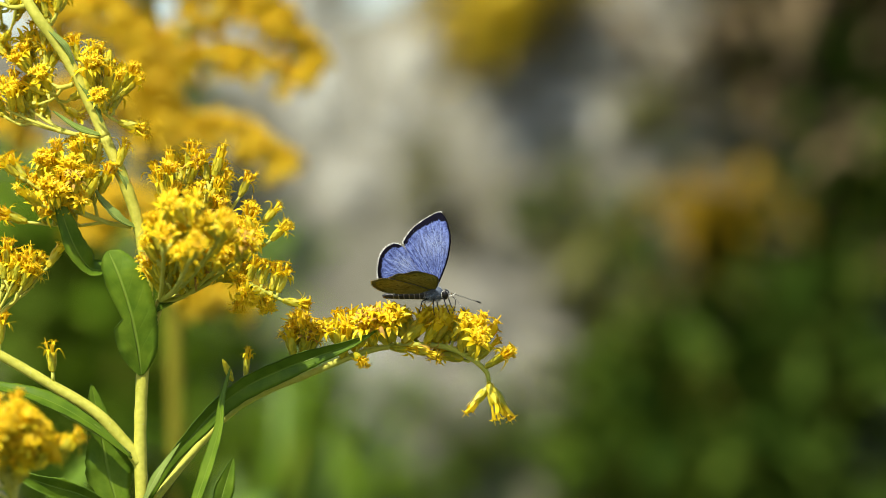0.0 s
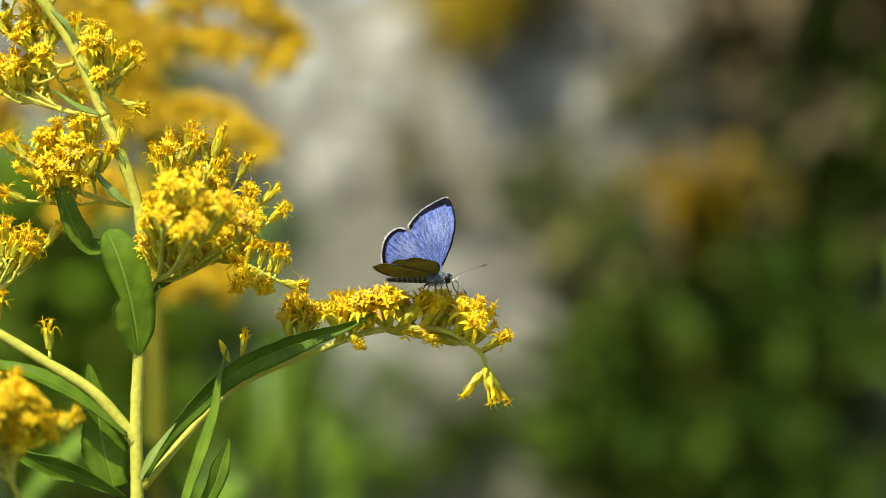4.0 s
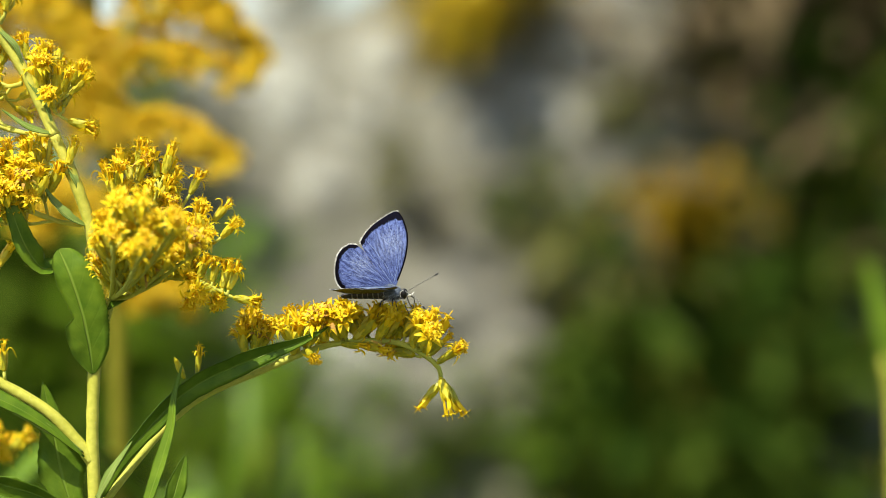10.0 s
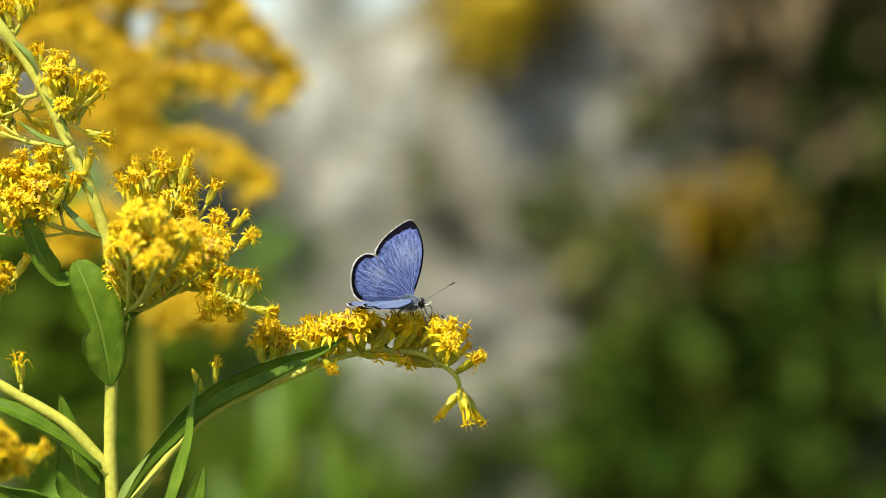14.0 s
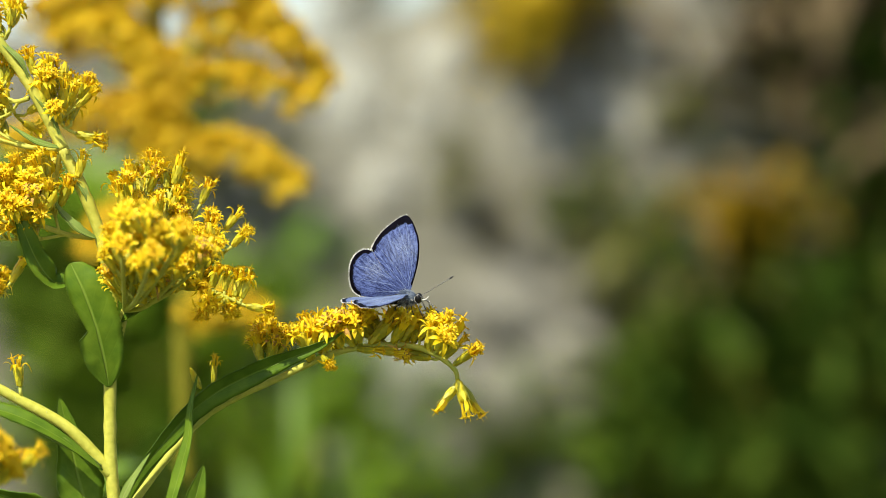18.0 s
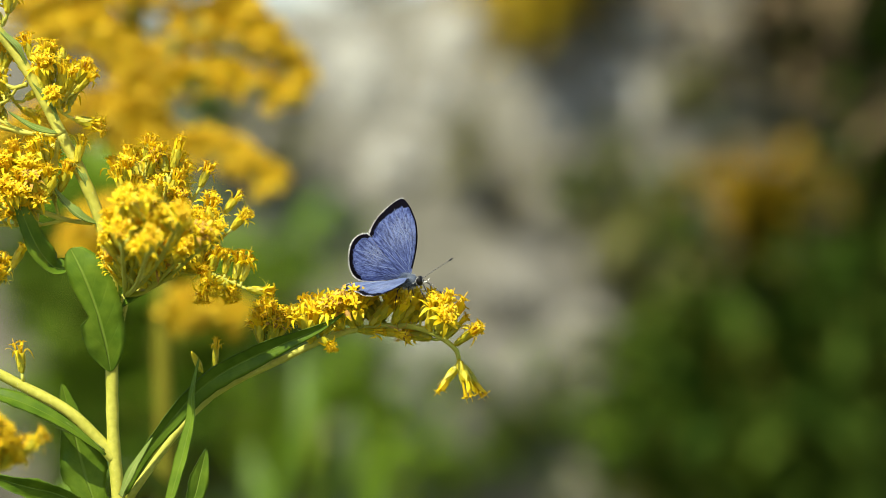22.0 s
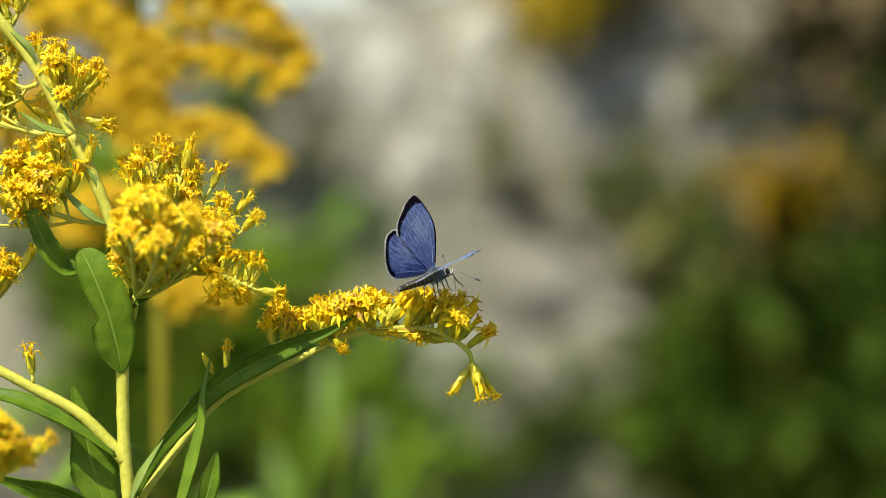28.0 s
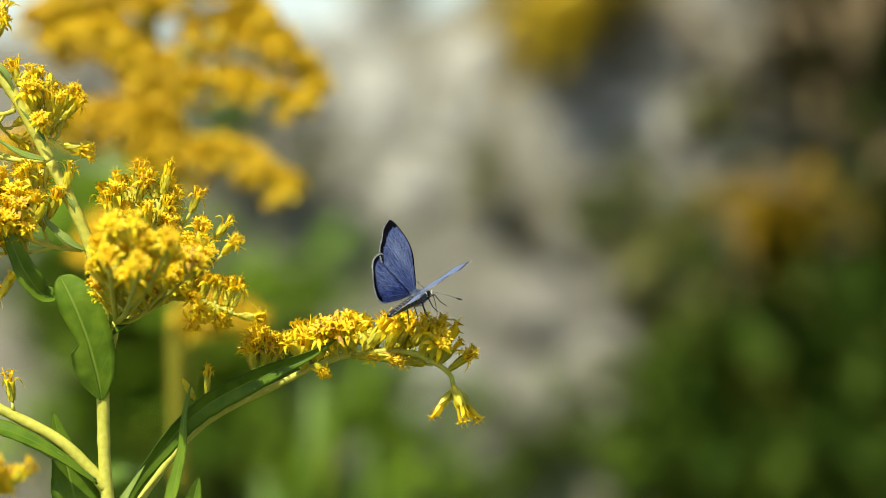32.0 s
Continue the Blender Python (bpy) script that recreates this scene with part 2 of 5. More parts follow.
M_WHITE = noisy("white_scales", (0.55, 0.54, 0.5), (0.8, 0.79, 0.75), 2500, 0.7, 0.3)
M_STONE = noisy("pale_weathered_stone", (0.13, 0.122, 0.098), (0.25, 0.237, 0.195), 40, 0.9, 0.5, random_mix=0.35)
M_SOIL = noisy("dry_grey_earth", (0.12, 0.113, 0.084), (0.215, 0.203, 0.155), 26, 0.95, 0.6)
M_STONE_PALE = noisy("light_limestone", (0.28, 0.272, 0.227), (0.47, 0.458, 0.39), 40, 0.9, 0.5, random_mix=0.3)
M_GROUND = noisy("field_ground", (0.05, 0.06, 0.02), (0.13, 0.12, 0.06), 3, 0.95, 0.6)
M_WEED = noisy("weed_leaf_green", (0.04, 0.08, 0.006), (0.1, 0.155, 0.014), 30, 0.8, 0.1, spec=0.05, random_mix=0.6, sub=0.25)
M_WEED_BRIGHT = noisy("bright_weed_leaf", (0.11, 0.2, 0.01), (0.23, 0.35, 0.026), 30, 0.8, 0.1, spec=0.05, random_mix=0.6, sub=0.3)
# darker copy of the weed green: shade on the bank put into leaf colour
M_WEED_DARK = noisy("shade_toned_leaf", (0.024, 0.054, 0.005), (0.074, 0.115, 0.013), 30, 0.8, 0.1, spec=0.05, random_mix=0.6, sub=0.15)
M_OCHRE = noisy("faded_flower_ochre", (0.19, 0.115, 0.004), (0.29, 0.185, 0.008), 40, 0.7, 0.1, random_mix=0.6, sub=0.2, spec=0.05)
M_DEAD = noisy("dead_brown_leaf", (0.085, 0.062, 0.03), (0.185, 0.137, 0.075), 40, 0.8, 0.2, random_mix=0.6, sub=0.1, spec=0.05)
M_OLIVE = noisy("olive_weed_leaf", (0.135, 0.135, 0.036), (0.255, 0.245, 0.08), 30, 0.8, 0.1, spec=0.05, random_mix=0.6, sub=0.25)
M_FAR_YELLOW = noisy("far_yellow_flower", (0.52, 0.37, 0.008), (0.74, 0.56, 0.03), 40, 0.7, 0.1, random_mix=0.6, sub=0.2)


# ---- mesh helpers ----
def link_mesh(name, bm, mats):
    me = bpy.data.meshes.new(name)
    bm.to_mesh(me)
    bm.free()
    for m in mats:
        me.materials.append(m)
    for p in me.polygons:
        p.use_smooth = True
    return me


def part(name, bm, mats, parent, label="", m=None):
    mats = mats if isinstance(mats, (list, tuple)) else [mats]
    ob = new(name, link_mesh(name, bm, mats) if isinstance(bm, bmesh.types.BMesh) else bm)
    ob.parent = parent
    if m is not None:
        ob.matrix_basis = m
    return tagged(ob, label) if label else ob


def V(x, z, y=0.0):
    """A point near the flowers, in millimetres to the side, up and away from the focus."""
    return Vector((x, y, z)) * 0.001


def spline(pts, n):
    """n + 1 points on a smooth line through the given ones."""
    out = []
    k = len(pts) - 1
    for i in range(n + 1):
        u = i / n * k
        j = min(int(u), k - 1)
        w = u - j
        p0, p1, p2, p3 = pts[max(j - 1, 0)], pts[j], pts[j + 1], pts[min(j + 2, k)]
        out.append(0.5 * ((2 * p1) + (p2 - p0) * w + (2 * p0 - 5 * p1 + 4 * p2 - p3) * w * w + (3 * p1 - p0 - 3 * p2 + p3) * w ** 3))
    return out


def tube(bm, pts, r0, r1, seg=8, mat=0, wobble=0.0):
    rings = []
    side = Vector((0.31, 0.87, 0.2)).normalized()
    for i, p in enumerate(pts):
        d = (pts[min(i + 1, len(pts) - 1)] - pts[max(i - 1, 0)]).normalized()
        a = d.cross(side).normalized()
        b = d.cross(a)
        r = r0 + (r1 - r0) * i / (len(pts) - 1)
        if wobble:
            r *= 1 + wobble * noise.noise(p * 400)
        rings.append([bm.verts.new(p + (a * math.cos(k * math.tau / seg) + b * math.sin(k * math.tau / seg)) * r) for k in range(seg)])
    for q, w in zip(rings, rings[1:]):
        for k in range(seg):
            bm.faces.new((q[k], q[(k + 1) % seg], w[(k + 1) % seg], w[k])).material_index = mat
    bm.faces.new(list(reversed(rings[0]))).material_index = mat
    bm.faces.new(rings[-1]).material_index = mat
    return rings


def lathe(bm, profile, seg, m=Matrix(), mat=0):
    rings = [[bm.verts.new(m @ Vector((r * math.cos(k * math.tau / seg), r * math.sin(k * math.tau / seg), z))) for k in range(seg)] for z, r in profile]
    for q, w in zip(rings, rings[1:]):
        for k in range(seg):
            bm.faces.new((q[k], q[(k + 1) % seg], w[(k + 1) % seg], w[k])).material_index = mat
    bm.faces.new(list(reversed(rings[0]))).material_index = mat
    bm.faces.new(rings[-1]).material_index = mat


def leaf_mesh(pts, width, normal, fold=0.25, steps=26, cols=4, teeth=0.06, wave=0.08, thick=0.00022, peak=0.42, base=0.12, left=None, right=None):
    """A lance-shaped blade along pts: folded at its midrib, waved, finely toothed, with thickness."""
    bm = bmesh.new()
    uvl = bm.loops.layers.uv.new("UVMap")
    line = spline(pts, steps)
    seed = Vector((pts[0].x * 300, width * 900, 3.1))
    rows = []
    for i, p in enumerate(line):
        u = i / steps
        d = (line[min(i + 1, steps)] - line[max(i - 1, 0)]).normalized()
        nr = (normal - d * normal.dot(d)).normalized()
        s = d.cross(nr).normalized()
        shape = (u / peak) ** 0.75 if u < peak else max(0.0, (1 - u) / (1 - peak)) ** 0.85
        w = width * 0.5 * max(base * (1 - u), shape)
        if i == steps:
            w = width * 0.012
        row = []
        for j in range(-cols, cols + 1):
            v = j / cols
            side = left if j < 0 else right
            if side:
                w = float(np.interp(u, [a for a, _ in side], [b for _, b in side])) * 0.001
            ww = w * (1 + (teeth if (i % 2 and abs(j) == cols) else 0))
            lift = abs(v) * fold * w + wave * w * abs(v) ** 1.5 * noise.noise(seed + Vector((u * 7, v * 1.2, 0))) * 3
            row.append((p + s * (v * ww) + nr * lift, nr, (u, v)))
        rows.append(row)
    faces = []
    for sgn in (1, -1):
        vs = [[(bm.verts.new(c + nr * (thick * 0.5 * sgn)), uv) for c, nr, uv in row] for row in rows]
        faces.append(vs)
        for a, b in zip(vs, vs[1:]):
            for j in range(2 * cols):
                q = [a[j], a[j + 1], b[j + 1], b[j]]
                q = q if sgn < 0 else q[::-1]
                f = bm.faces.new([x[0] for x in q])
                for lp, x in zip(f.loops, q):
                    lp[uvl].uv = x[1]
    top, low = faces
    for e in (0, 2 * cols):
        for i in range(steps):
            q = [top[i][e], top[i + 1][e], low[i + 1][e], low[i][e]]
            f = bm.faces.new([x[0] for x in q])
            for lp, x in zip(f.loops, q):
                lp[uvl].uv = x[1]
    for e in (0, steps):
        for j in range(2 * cols):
            q = [top[e][j], top[e][j + 1], low[e][j + 1], low[e][j]]
            f = bm.faces.new([x[0] for x in q])
            for lp, x in zip(f.loops, q):
                lp[uvl].uv = x[1]
    return bm


def turned(p, axis, roll=0.0, size=1.0):
    """A pose at p whose z runs along axis."""
    q = axis.to_track_quat("Z", "Y")
    return Matrix.LocRotScale(p, q @ Euler((0, 0, roll)).to_quaternion(), (size,) * 3)


# ---- one flower head of goldenrod, in several states ----
def flower_head(kind, rng):
    bm = bmesh.new()
    mm = 0.001
    if kind == "bud":
        lathe(bm, [(0, 0.2 * mm), (0.5 * mm, 0.48 * mm), (1.6 * mm, 0.64 * mm), (2.6 * mm, 0.56 * mm), (3.4 * mm, 0.4 * mm), (3.9 * mm, 0.12 * mm)], 9)
        rays, discs = 0, 0
    else:
        lathe(bm, [(0, 0.2 * mm), (0.45 * mm, 0.45 * mm), (1.4 * mm, 0.6 * mm), (2.5 * mm, 0.66 * mm), (3.1 * mm, 0.64 * mm)], 9)
        rays, discs = (rng.randint(7, 10), rng.randint(7, 9)) if kind not in ("half", "closed") else (rng.randint(4, 6), 3)
    for row, (z0, ln) in enumerate(((0.3, 1.2), (1.0, 1.5), (1.7, 1.6))):
        for k in range(6):
            a = (k + row * 0.5) / 6 * math.tau + rng.uniform(-0.1, 0.1)
            o, t = Vector((math.cos(a), math.sin(a), 0)), Vector((-math.sin(a), math.cos(a), 0))
            r = [0.46, 0.62, 0.68]
            pts = [(z0, 0.22, r[row] + 0.02), (z0 + ln * 0.5, 0.26, r[row] + 0.1), (z0 + ln, 0.03, r[row] + 0.1 + rng.uniform(0, 0.12))]
            q = [[bm.verts.new((o * rr + t * w * sg + Vector((0, 0, z))) * mm) for sg in (-1, 1)] for z, w, rr in pts]
            for x, y in zip(q, q[1:]):
                bm.faces.new((x[0], x[1], y[1], y[0])).material_index = 4
    dry = kind == "dry"
    for k in range(rays):
        a = k / rays * math.tau + rng.uniform(-0.25, 0.25)
        o, t = Vector((math.cos(a), math.sin(a), 0)), Vector((-math.sin(a), math.cos(a), 0))
        ln, rise, curl = rng.uniform(1.2, 2.3), rng.uniform(0.5, 1.9), rng.uniform(-0.9, 0.7)
        if kind == "half":
            rise = 1.7
        fan = 0.85
        if kind == "closed":
            fan, rise, curl = 0.1, 1.5, 0.9
        line, bend = [], rng.uniform(-1, 1)
        for i in range(5):
            u = i / 4
            line.append(o * (0.62 + ln * u * fan) + Vector((0, 0, 2.9 + ln * u * (rise - (rise + 0.15 - curl) * u * 0.8))) + t * 0.55 * u * u * bend)
        wd = [0.17, 0.27, 0.31, 0.25, 0.05]
        q = [[bm.verts.new((p + t * w * sg + Vector((0, 0, abs(sg) * 0.07))) * mm) for sg in (-1, 0, 1)] for p, w in zip(line, wd)]
        for x, y in zip(q, q[1:]):
            for s in (0, 1):
                bm.faces.new((x[s], x[s + 1], y[s + 1], y[s])).material_index = 2 if dry and rng.random() < 0.6 else 1
    for k in range(discs):
        a = k / max(discs, 1) * math.tau + rng.uniform(-0.4, 0.4)
        lean = (rng.uniform(0.1, 0.4) if k else 0.05) * (0.4 if kind == "closed" else 1)
        ax = Vector((math.cos(a) * lean, math.sin(a) * lean, 1)).normalized()
        m = turned(Vector((math.cos(a), math.sin(a), 0)) * 0.4 * mm * (k > 0) + Vector((0, 0, 2.6 * mm)), ax, rng.uniform(0, 3))
        h = rng.uniform(1.4, 2.6)
        lathe(bm, [(0, 0.13 * mm), (h * 0.6 * mm, 0.17 * mm), (h * mm, 0.34 * mm)], 5, m, 3)
        for j in range(5):
            b = (j + 0.5) / 5 * math.tau
            o, t = Vector((math.cos(b), math.sin(b), 0)), Vector((-math.sin(b), math.cos(b), 0))
            q = [o * 0.28 + t * 0.19, o * 0.28 - t * 0.19, o * 0.58 - t * 0.12 + Vector((0, 0, 0.22)), o * 0.86 + Vector((0, 0, 0.12)), o * 0.58 + t * 0.12 + Vector((0, 0, 0.22))]
            bm.faces.new([bm.verts.new(m @ ((p + Vector((0, 0, h))) * mm)) for p in q]).material_index = 2 if dry and rng.random() < 0.5 else 3
        if rng.random() < 0.3:
            tube(bm, [m @ Vector((0, 0, h * 0.8 * mm)), m @ Vector((0.1 * mm, 0, (h + 0.9) * mm))], 0.07 * mm, 0.05 * mm, 4, 2 if dry else 3)
    return link_mesh("flower_head", bm, [M_INVOLUCRE, M_PETAL, M_WITHER, M_DISC, M_SCALE])


hr = random.Random(11)
HEADS = {k: [flower_head(k, hr) for _ in range(c)] for k, c in (("open", 8), ("half", 4), ("bud", 3), ("dry", 3), ("closed", 3))}


def add_heads(parent, spots, rng, mix=(0.66, 0.12, 0.05, 0.07, 0.1)):
    """Hangs single heads at (place, direction, size)."""
    for p, d, s in spots:
        kind = rng.choices(("open", "half", "bud", "dry", "closed"), mix)[0]
        part("flower_head", rng.choice(HEADS[kind]), [], parent, m=turned(p, d, rng.uniform(0, 6.3), s))


def raceme(bm, pts, n, rng, up=0.8, spread=0.7, ped=(1.2, 2.8), r0=0.0007, r1=0.00035, start=0.15, end=1.0, size=(0.85, 1.12), above=False, grow=(1.0, 1.0), roof=None):
    """Adds a flowering twig to bm and returns the places of its heads."""
    line = spline(pts, 24)
    tube(bm, line, r0, r1, 7, wobble=0.1)
    spots = []
    for i in range(n):
        u = start + (end - start) * (i + rng.uniform(0.1, 0.9)) / n
        k = min(int(u * 24), 23)
        p, d = line[k].lerp(line[k + 1], u * 24 - k), (line[k + 1] - line[k]).normalized()
        o = Vector((rng.gauss(0, 1), rng.gauss(0, 1), rng.gauss(0, 1)))
        if above:
            o.z = abs(o.z)
        o = (o - d * o.dot(d)).normalized() * spread + Vector((0, 0, up)) + d * (rng.uniform(-0.55, 0.75) if above else rng.uniform(0.1, 0.5))
        if i == n - 1 and end == 1.0:
            o = d
        o.normalize()
        g = grow[0] + (grow[1] - grow[0]) * i / n
        ln = rng.uniform(*ped) * 0.001 * g
        while roof and roof[0] < p.x < roof[1] and (p + o * (ln + 0.0078)).z > roof[2] and o.z > -0.2:
            o = (o - Vector((0, 0, 0.12))).normalized()
        e = p + o * ln
        tube(bm, [p, p + (o + d * 0.4).normalized() * ln * 0.6, e + o * 0.0003], 0.0003, 0.00028, 5)
        spots.append((e, (o + Vector((0, 0, 0.25))).normalized(), rng.uniform(*size) * g))
    return spots


# ---- the goldenrod with the butterfly ----
BASE = Vector((-0.054, 0.012, 0.0))
goldenrod = tagged(new("goldenrod"), "tall goldenrod with yellow flower clusters and lance-shaped leaves, in bloom", "wildflower")
goldenrod.location = BASE
low = bmesh.new()
tube(low, spline([Vector((0.012, -0.004, -0.03)), Vector((0.006, 0.004, 0.3)), Vector((0.001, -0.006, 0.7)), Vector((0, -0.012, 0.945))], 20), 0.0042, 0.0014, 10, wobble=0.08)
part("lower_stem", low, M_STEM, goldenrod, "pale green lower stem rooted in the ground")
rl = random.Random(3)
for i in range(34):
    z = 0.12 + i * 0.0235
    a = i * 2.4
    o = Vector((math.cos(a), math.sin(a), 0))
    ln = rl.uniform(0.06, 0.09)
    q = Vector((0.001, -0.006, z))
    part("leaf", leaf_mesh([q, q + o * ln * 0.5 + Vector((0, 0, ln * 0.25)), q + o * ln + Vector((0, 0, -ln * rl.uniform(0, 0.3)))], ln * 0.2, Vector((0, 0, 1)), steps=12, cols=2), M_LEAF, goldenrod)

up_bm = bmesh.new()
main = [V(-53.2, -57), V(-53.3, -44), V(-53.6, -34), V(-53.2, -22), V(-52.4, -6), V(-54.0, 4.7), V(-57.2, 13.9), V(-59.5, 19), V(-63.5, 28), V(-67.5, 35.2), V(-72.8, 42.6), V(-79, 54, 4), V(-84, 70, 8), V(-88, 90, 12)]
tube(up_bm, spline(main, 70), 0.00122, 0.0009, 10, wobble=0.12)
for a, b, r in ((V(-59.3, 18.6), V(-60.4, 21), 0.0011),):
    tube(up_bm, [a, a.lerp(b, 0.25), a.lerp(b, 0.5)], r * 0.9, r, 12)
    tube(up_bm, [a.lerp(b, 0.5), a.lerp(b, 0.75), b], r, r * 0.9, 12)
shoot = part("upper_stem", up_bm, M_STEM, goldenrod, "slender hairy pale yellow-green flowering stem")


def twig(name, builds, seed, label="", mix=(0.6, 0.16, 0.06, 0.03, 0.15), stem=M_BRANCH):
    """A flower branch on the upper stem, with its heads beside it."""
    rng = random.Random(seed)
    bm = bmesh.new()
    spots = []
    for args, kw in builds:
        spots += raceme(bm, *args, rng, **kw)
    part(name, bm, stem, shoot, label)
    add_heads(shoot, spots, rng, mix)


def blade(pts, width, normal, mat=None, label="", **kw):
    return part("leaf", leaf_mesh(pts, width * 0.001, Vector(normal), **kw), mat or M_LEAF, shoot, label)


# the arched branch on which the butterfly sits
arch = [V(-52.2, -46), V(-45.5, -37.5), V(-38, -29.3), V(-30.8, -25), V(-23.5, -22.1), V(-17, -19.3), V(-11.3, -17.5), V(-4.8, -16.9), V(0.8, -17.4), V(4.9, -19.3), V(7.7, -21.7), V(8.1, -23.8)]
twig("flower_branch", [((arch, 27), dict(up=0.6, spread=1.0, start=0.43, end=0.83, ped=(0.4, 2.2), r0=0.00075, r1=0.00042, above=True, size=(1.0, 1.45), grow=(1.25, 1.0), roof=(-0.0185, 0.003, -0.0118))),
                       (([V(-29.0, -24.2), V(-26.4, -21.5, 2), V(-24.6, -18.6, 3)], 12), dict(up=1.2, spread=0.8, start=0.5, size=(1.0, 1.25)))], 5,
     "arching green twig crowded with small yellow heads", mix=(0.5, 0.22, 0.02, 0.04, 0.22))
rd = random.Random(8)
for p, d, k, g, thin in ((V(8.1, -23.5, -0.6), V(1.4, -5.0, -1), "closed", 1.15, 1.1), (V(8.7, -24.4, 0.6), V(2.7, -5.0, 0.5), "closed", 1.12, 1.05), (V(8.1, -24.3), V(-3.4, -4.0, -1), "closed", 1.05, 1.05), (V(7.4, -21.0), V(4.5, 3.0, -2), "open", 1.15, 0.85), (V(4.9, -19.3), V(2.6, 3.6, 0), "closed", 1.35, 1.1), (V(5.6, -19.9), V(3.4, 3.2, 1.5), "half", 1.1, 0.9), (V(3.2, -18.6), V(0.8, 4, -1), "half", 1.1, 0.9), (V(-6.5, -17.6), V(5, -0.9, -1.5), "dry", 1.15, 0.85), (V(-9.6, -17.4), V(4, -0.5, -2), "half", 1.0, 0.85), (V(-15.6, -18.4, -1.2), V(1.6, -1.6, -3), "open", 0.8, 1.0), (V(-37.2, -23.4), V(-1.4, 3), "bud", 0.95, 0.9), (V(-35.0, -23.0), V(0.3, 3), "half", 1.0, 0.75)):
    part("flower_head", HEADS[k][0], [], shoot, m=turned(p, d.normalized(), rd.uniform(0, 6), g) @ Matrix.Diagonal((thin, thin, 1.15, 1)))
blade([V(-52.2, -43.7, -1), V(-48.4, -37.7, -2), V(-43.9, -32.4, -2.4), V(-39.2, -27.5, -2.6), V(-34.2, -23.9, -3), V(-28.2, -21.1, -3.6), V(-22.4, -18.9, -4.4), V(-16.4, -16.8, -5), V(-11.6, -14.3, -5.6)], 4.2, (0.35, -0.9, -0.1), M_LEAF_DARK, "long arched dark green leaf", fold=0.35, wave=0.1, left=[(0, 0.7), (0.12, 0.8), (0.3, 1.6), (0.5, 1.9), (0.68, 1.9), (0.85, 1.0), (1, 0.05)], right=[(0, 0.8), (0.12, 1.0), (0.3, 1.7), (0.5, 2.1), (0.62, 2.1), (0.8, 1.1), (1, 0.05)])
blade([V(-52.6, -44.3, -2.2), V(-50.2, -39.7, -3.6), V(-46.2, -34.1, -4.2)], 1.9, (-0.4, -0.85, 0.35), M_BRACT, "pale clasping leaf base", peak=0.4, base=0.6, fold=0.1)
blade([V(-53.4, -59.9, -1), V(-46.6, -52.9, -4), V(-43.2, -43.9, -5), V(-39.6, -32.7, -5), V(-38.8, -26.7, -5), V(-37.4, -20.7, -4)], 2.5, (-0.5, -0.8, 0.3), M_LEAF, "narrow upright leaf", peak=0.5, base=0.5)
blade([V(-53.4, -61.9, -1), V(-45.4, -55.9, -5), V(-40, -46.4, -6), V(-38.2, -41.1, -6), V(-36.8, -36.5, -6)], 3.6, (0.3, -0.9, 0.1), M_LEAF, peak=0.7, base=0.3)
# ovate leaf at the node, and the curled one above it
blade([V(-53.3, -22.3, -1.2), V(-53.9, -16.9, -2.6), V(-55.1, -11.1, -3.8), V(-57, -4.9, -4.4), V(-59, -0.3, -3.8)], 9.0, (0.25, -0.95, -0.12), M_LEAF, "broad green leaf with a pale midrib and a notched edge", fold=0.1, steps=60, wave=0.05, left=[(0, 0.3), (0.06, 1.2), (0.19, 3.2), (0.33, 3.7), (0.42, 3.4), (0.44, 2.6), (0.46, 1.6), (0.58, 2.2), (0.72, 2.7), (0.86, 2.3), (0.95, 1.3), (1, 0.2)], right=[(0, 0.3), (0.06, 1.3), (0.19, 3.2), (0.33, 4.0), (0.46, 4.4), (0.6, 4.5), (0.74, 4.2), (0.86, 3.2), (0.95, 1.9), (1, 0.2)])
blade([V(-59.6, -3.7, -1.5), V(-62.2, -3.5, -2.6), V(-64.6, -0.1, -4), V(-66.4, 4.5, -5), V(-67.6, 8.7, -5), V(-68.5, 12.5, -4)], 4.4, (0.05, -0.75, 0.6), M_LEAF, "curled bright green leaf", fold=0.3, wave=0.15, left=[(0, 1.0), (0.2, 1.6), (0.4, 2.0), (0.6, 1.4), (0.85, 0.7), (1, 0.05)], right=[(0, 1.6), (0.2, 2.1), (0.4, 2.1), (0.6, 1.6), (0.85, 0.7), (1, 0.05)])
blade([V(-54.4, 3.8, -0.5), V(-57.2, 5.2, -2), V(-60, 8, -2), V(-61.8, 11, -1)], 2.3, (0.5, -0.6, 0.6), M_BRACT, fold=0.5)
blade([V(-57.8, 14.6, -0.8), V(-56.2, 12, -1.0), V(-55.6, 9.4, -0.6)], 1.3, (0.6, -0.7, 0.1), M_BRACT)
blade([V(-64.6, 29.6, -0.8), V(-61.4, 25.4, -1.0), V(-60.2, 21.6, -0.6)], 1.3, (0.7, -0.6, 0.2), M_BRACT)
blade([V(-70.5, 39.4, -0.8), V(-66.8, 35.8, -1.0), V(-65.0, 31.4, -0.6)], 1.4, (0.7, -0.6, 0.2), M_BRACT)
blade([V(-60, 20, -0.5), V(-64.5, 21.4, -2), V(-69, 24.4, -1)], 1.4, (0.3, -0.7, 0.6), M_BRACT)
blade([V(-50.6, -11, -1), V(-47.6, -8.6, -2), V(-44.6, -6.6, -2), V(-41.2, -5.4, -1)], 3.2, (0.2, -0.7, 0.7), M_LEAF_DARK, fold=0.4)
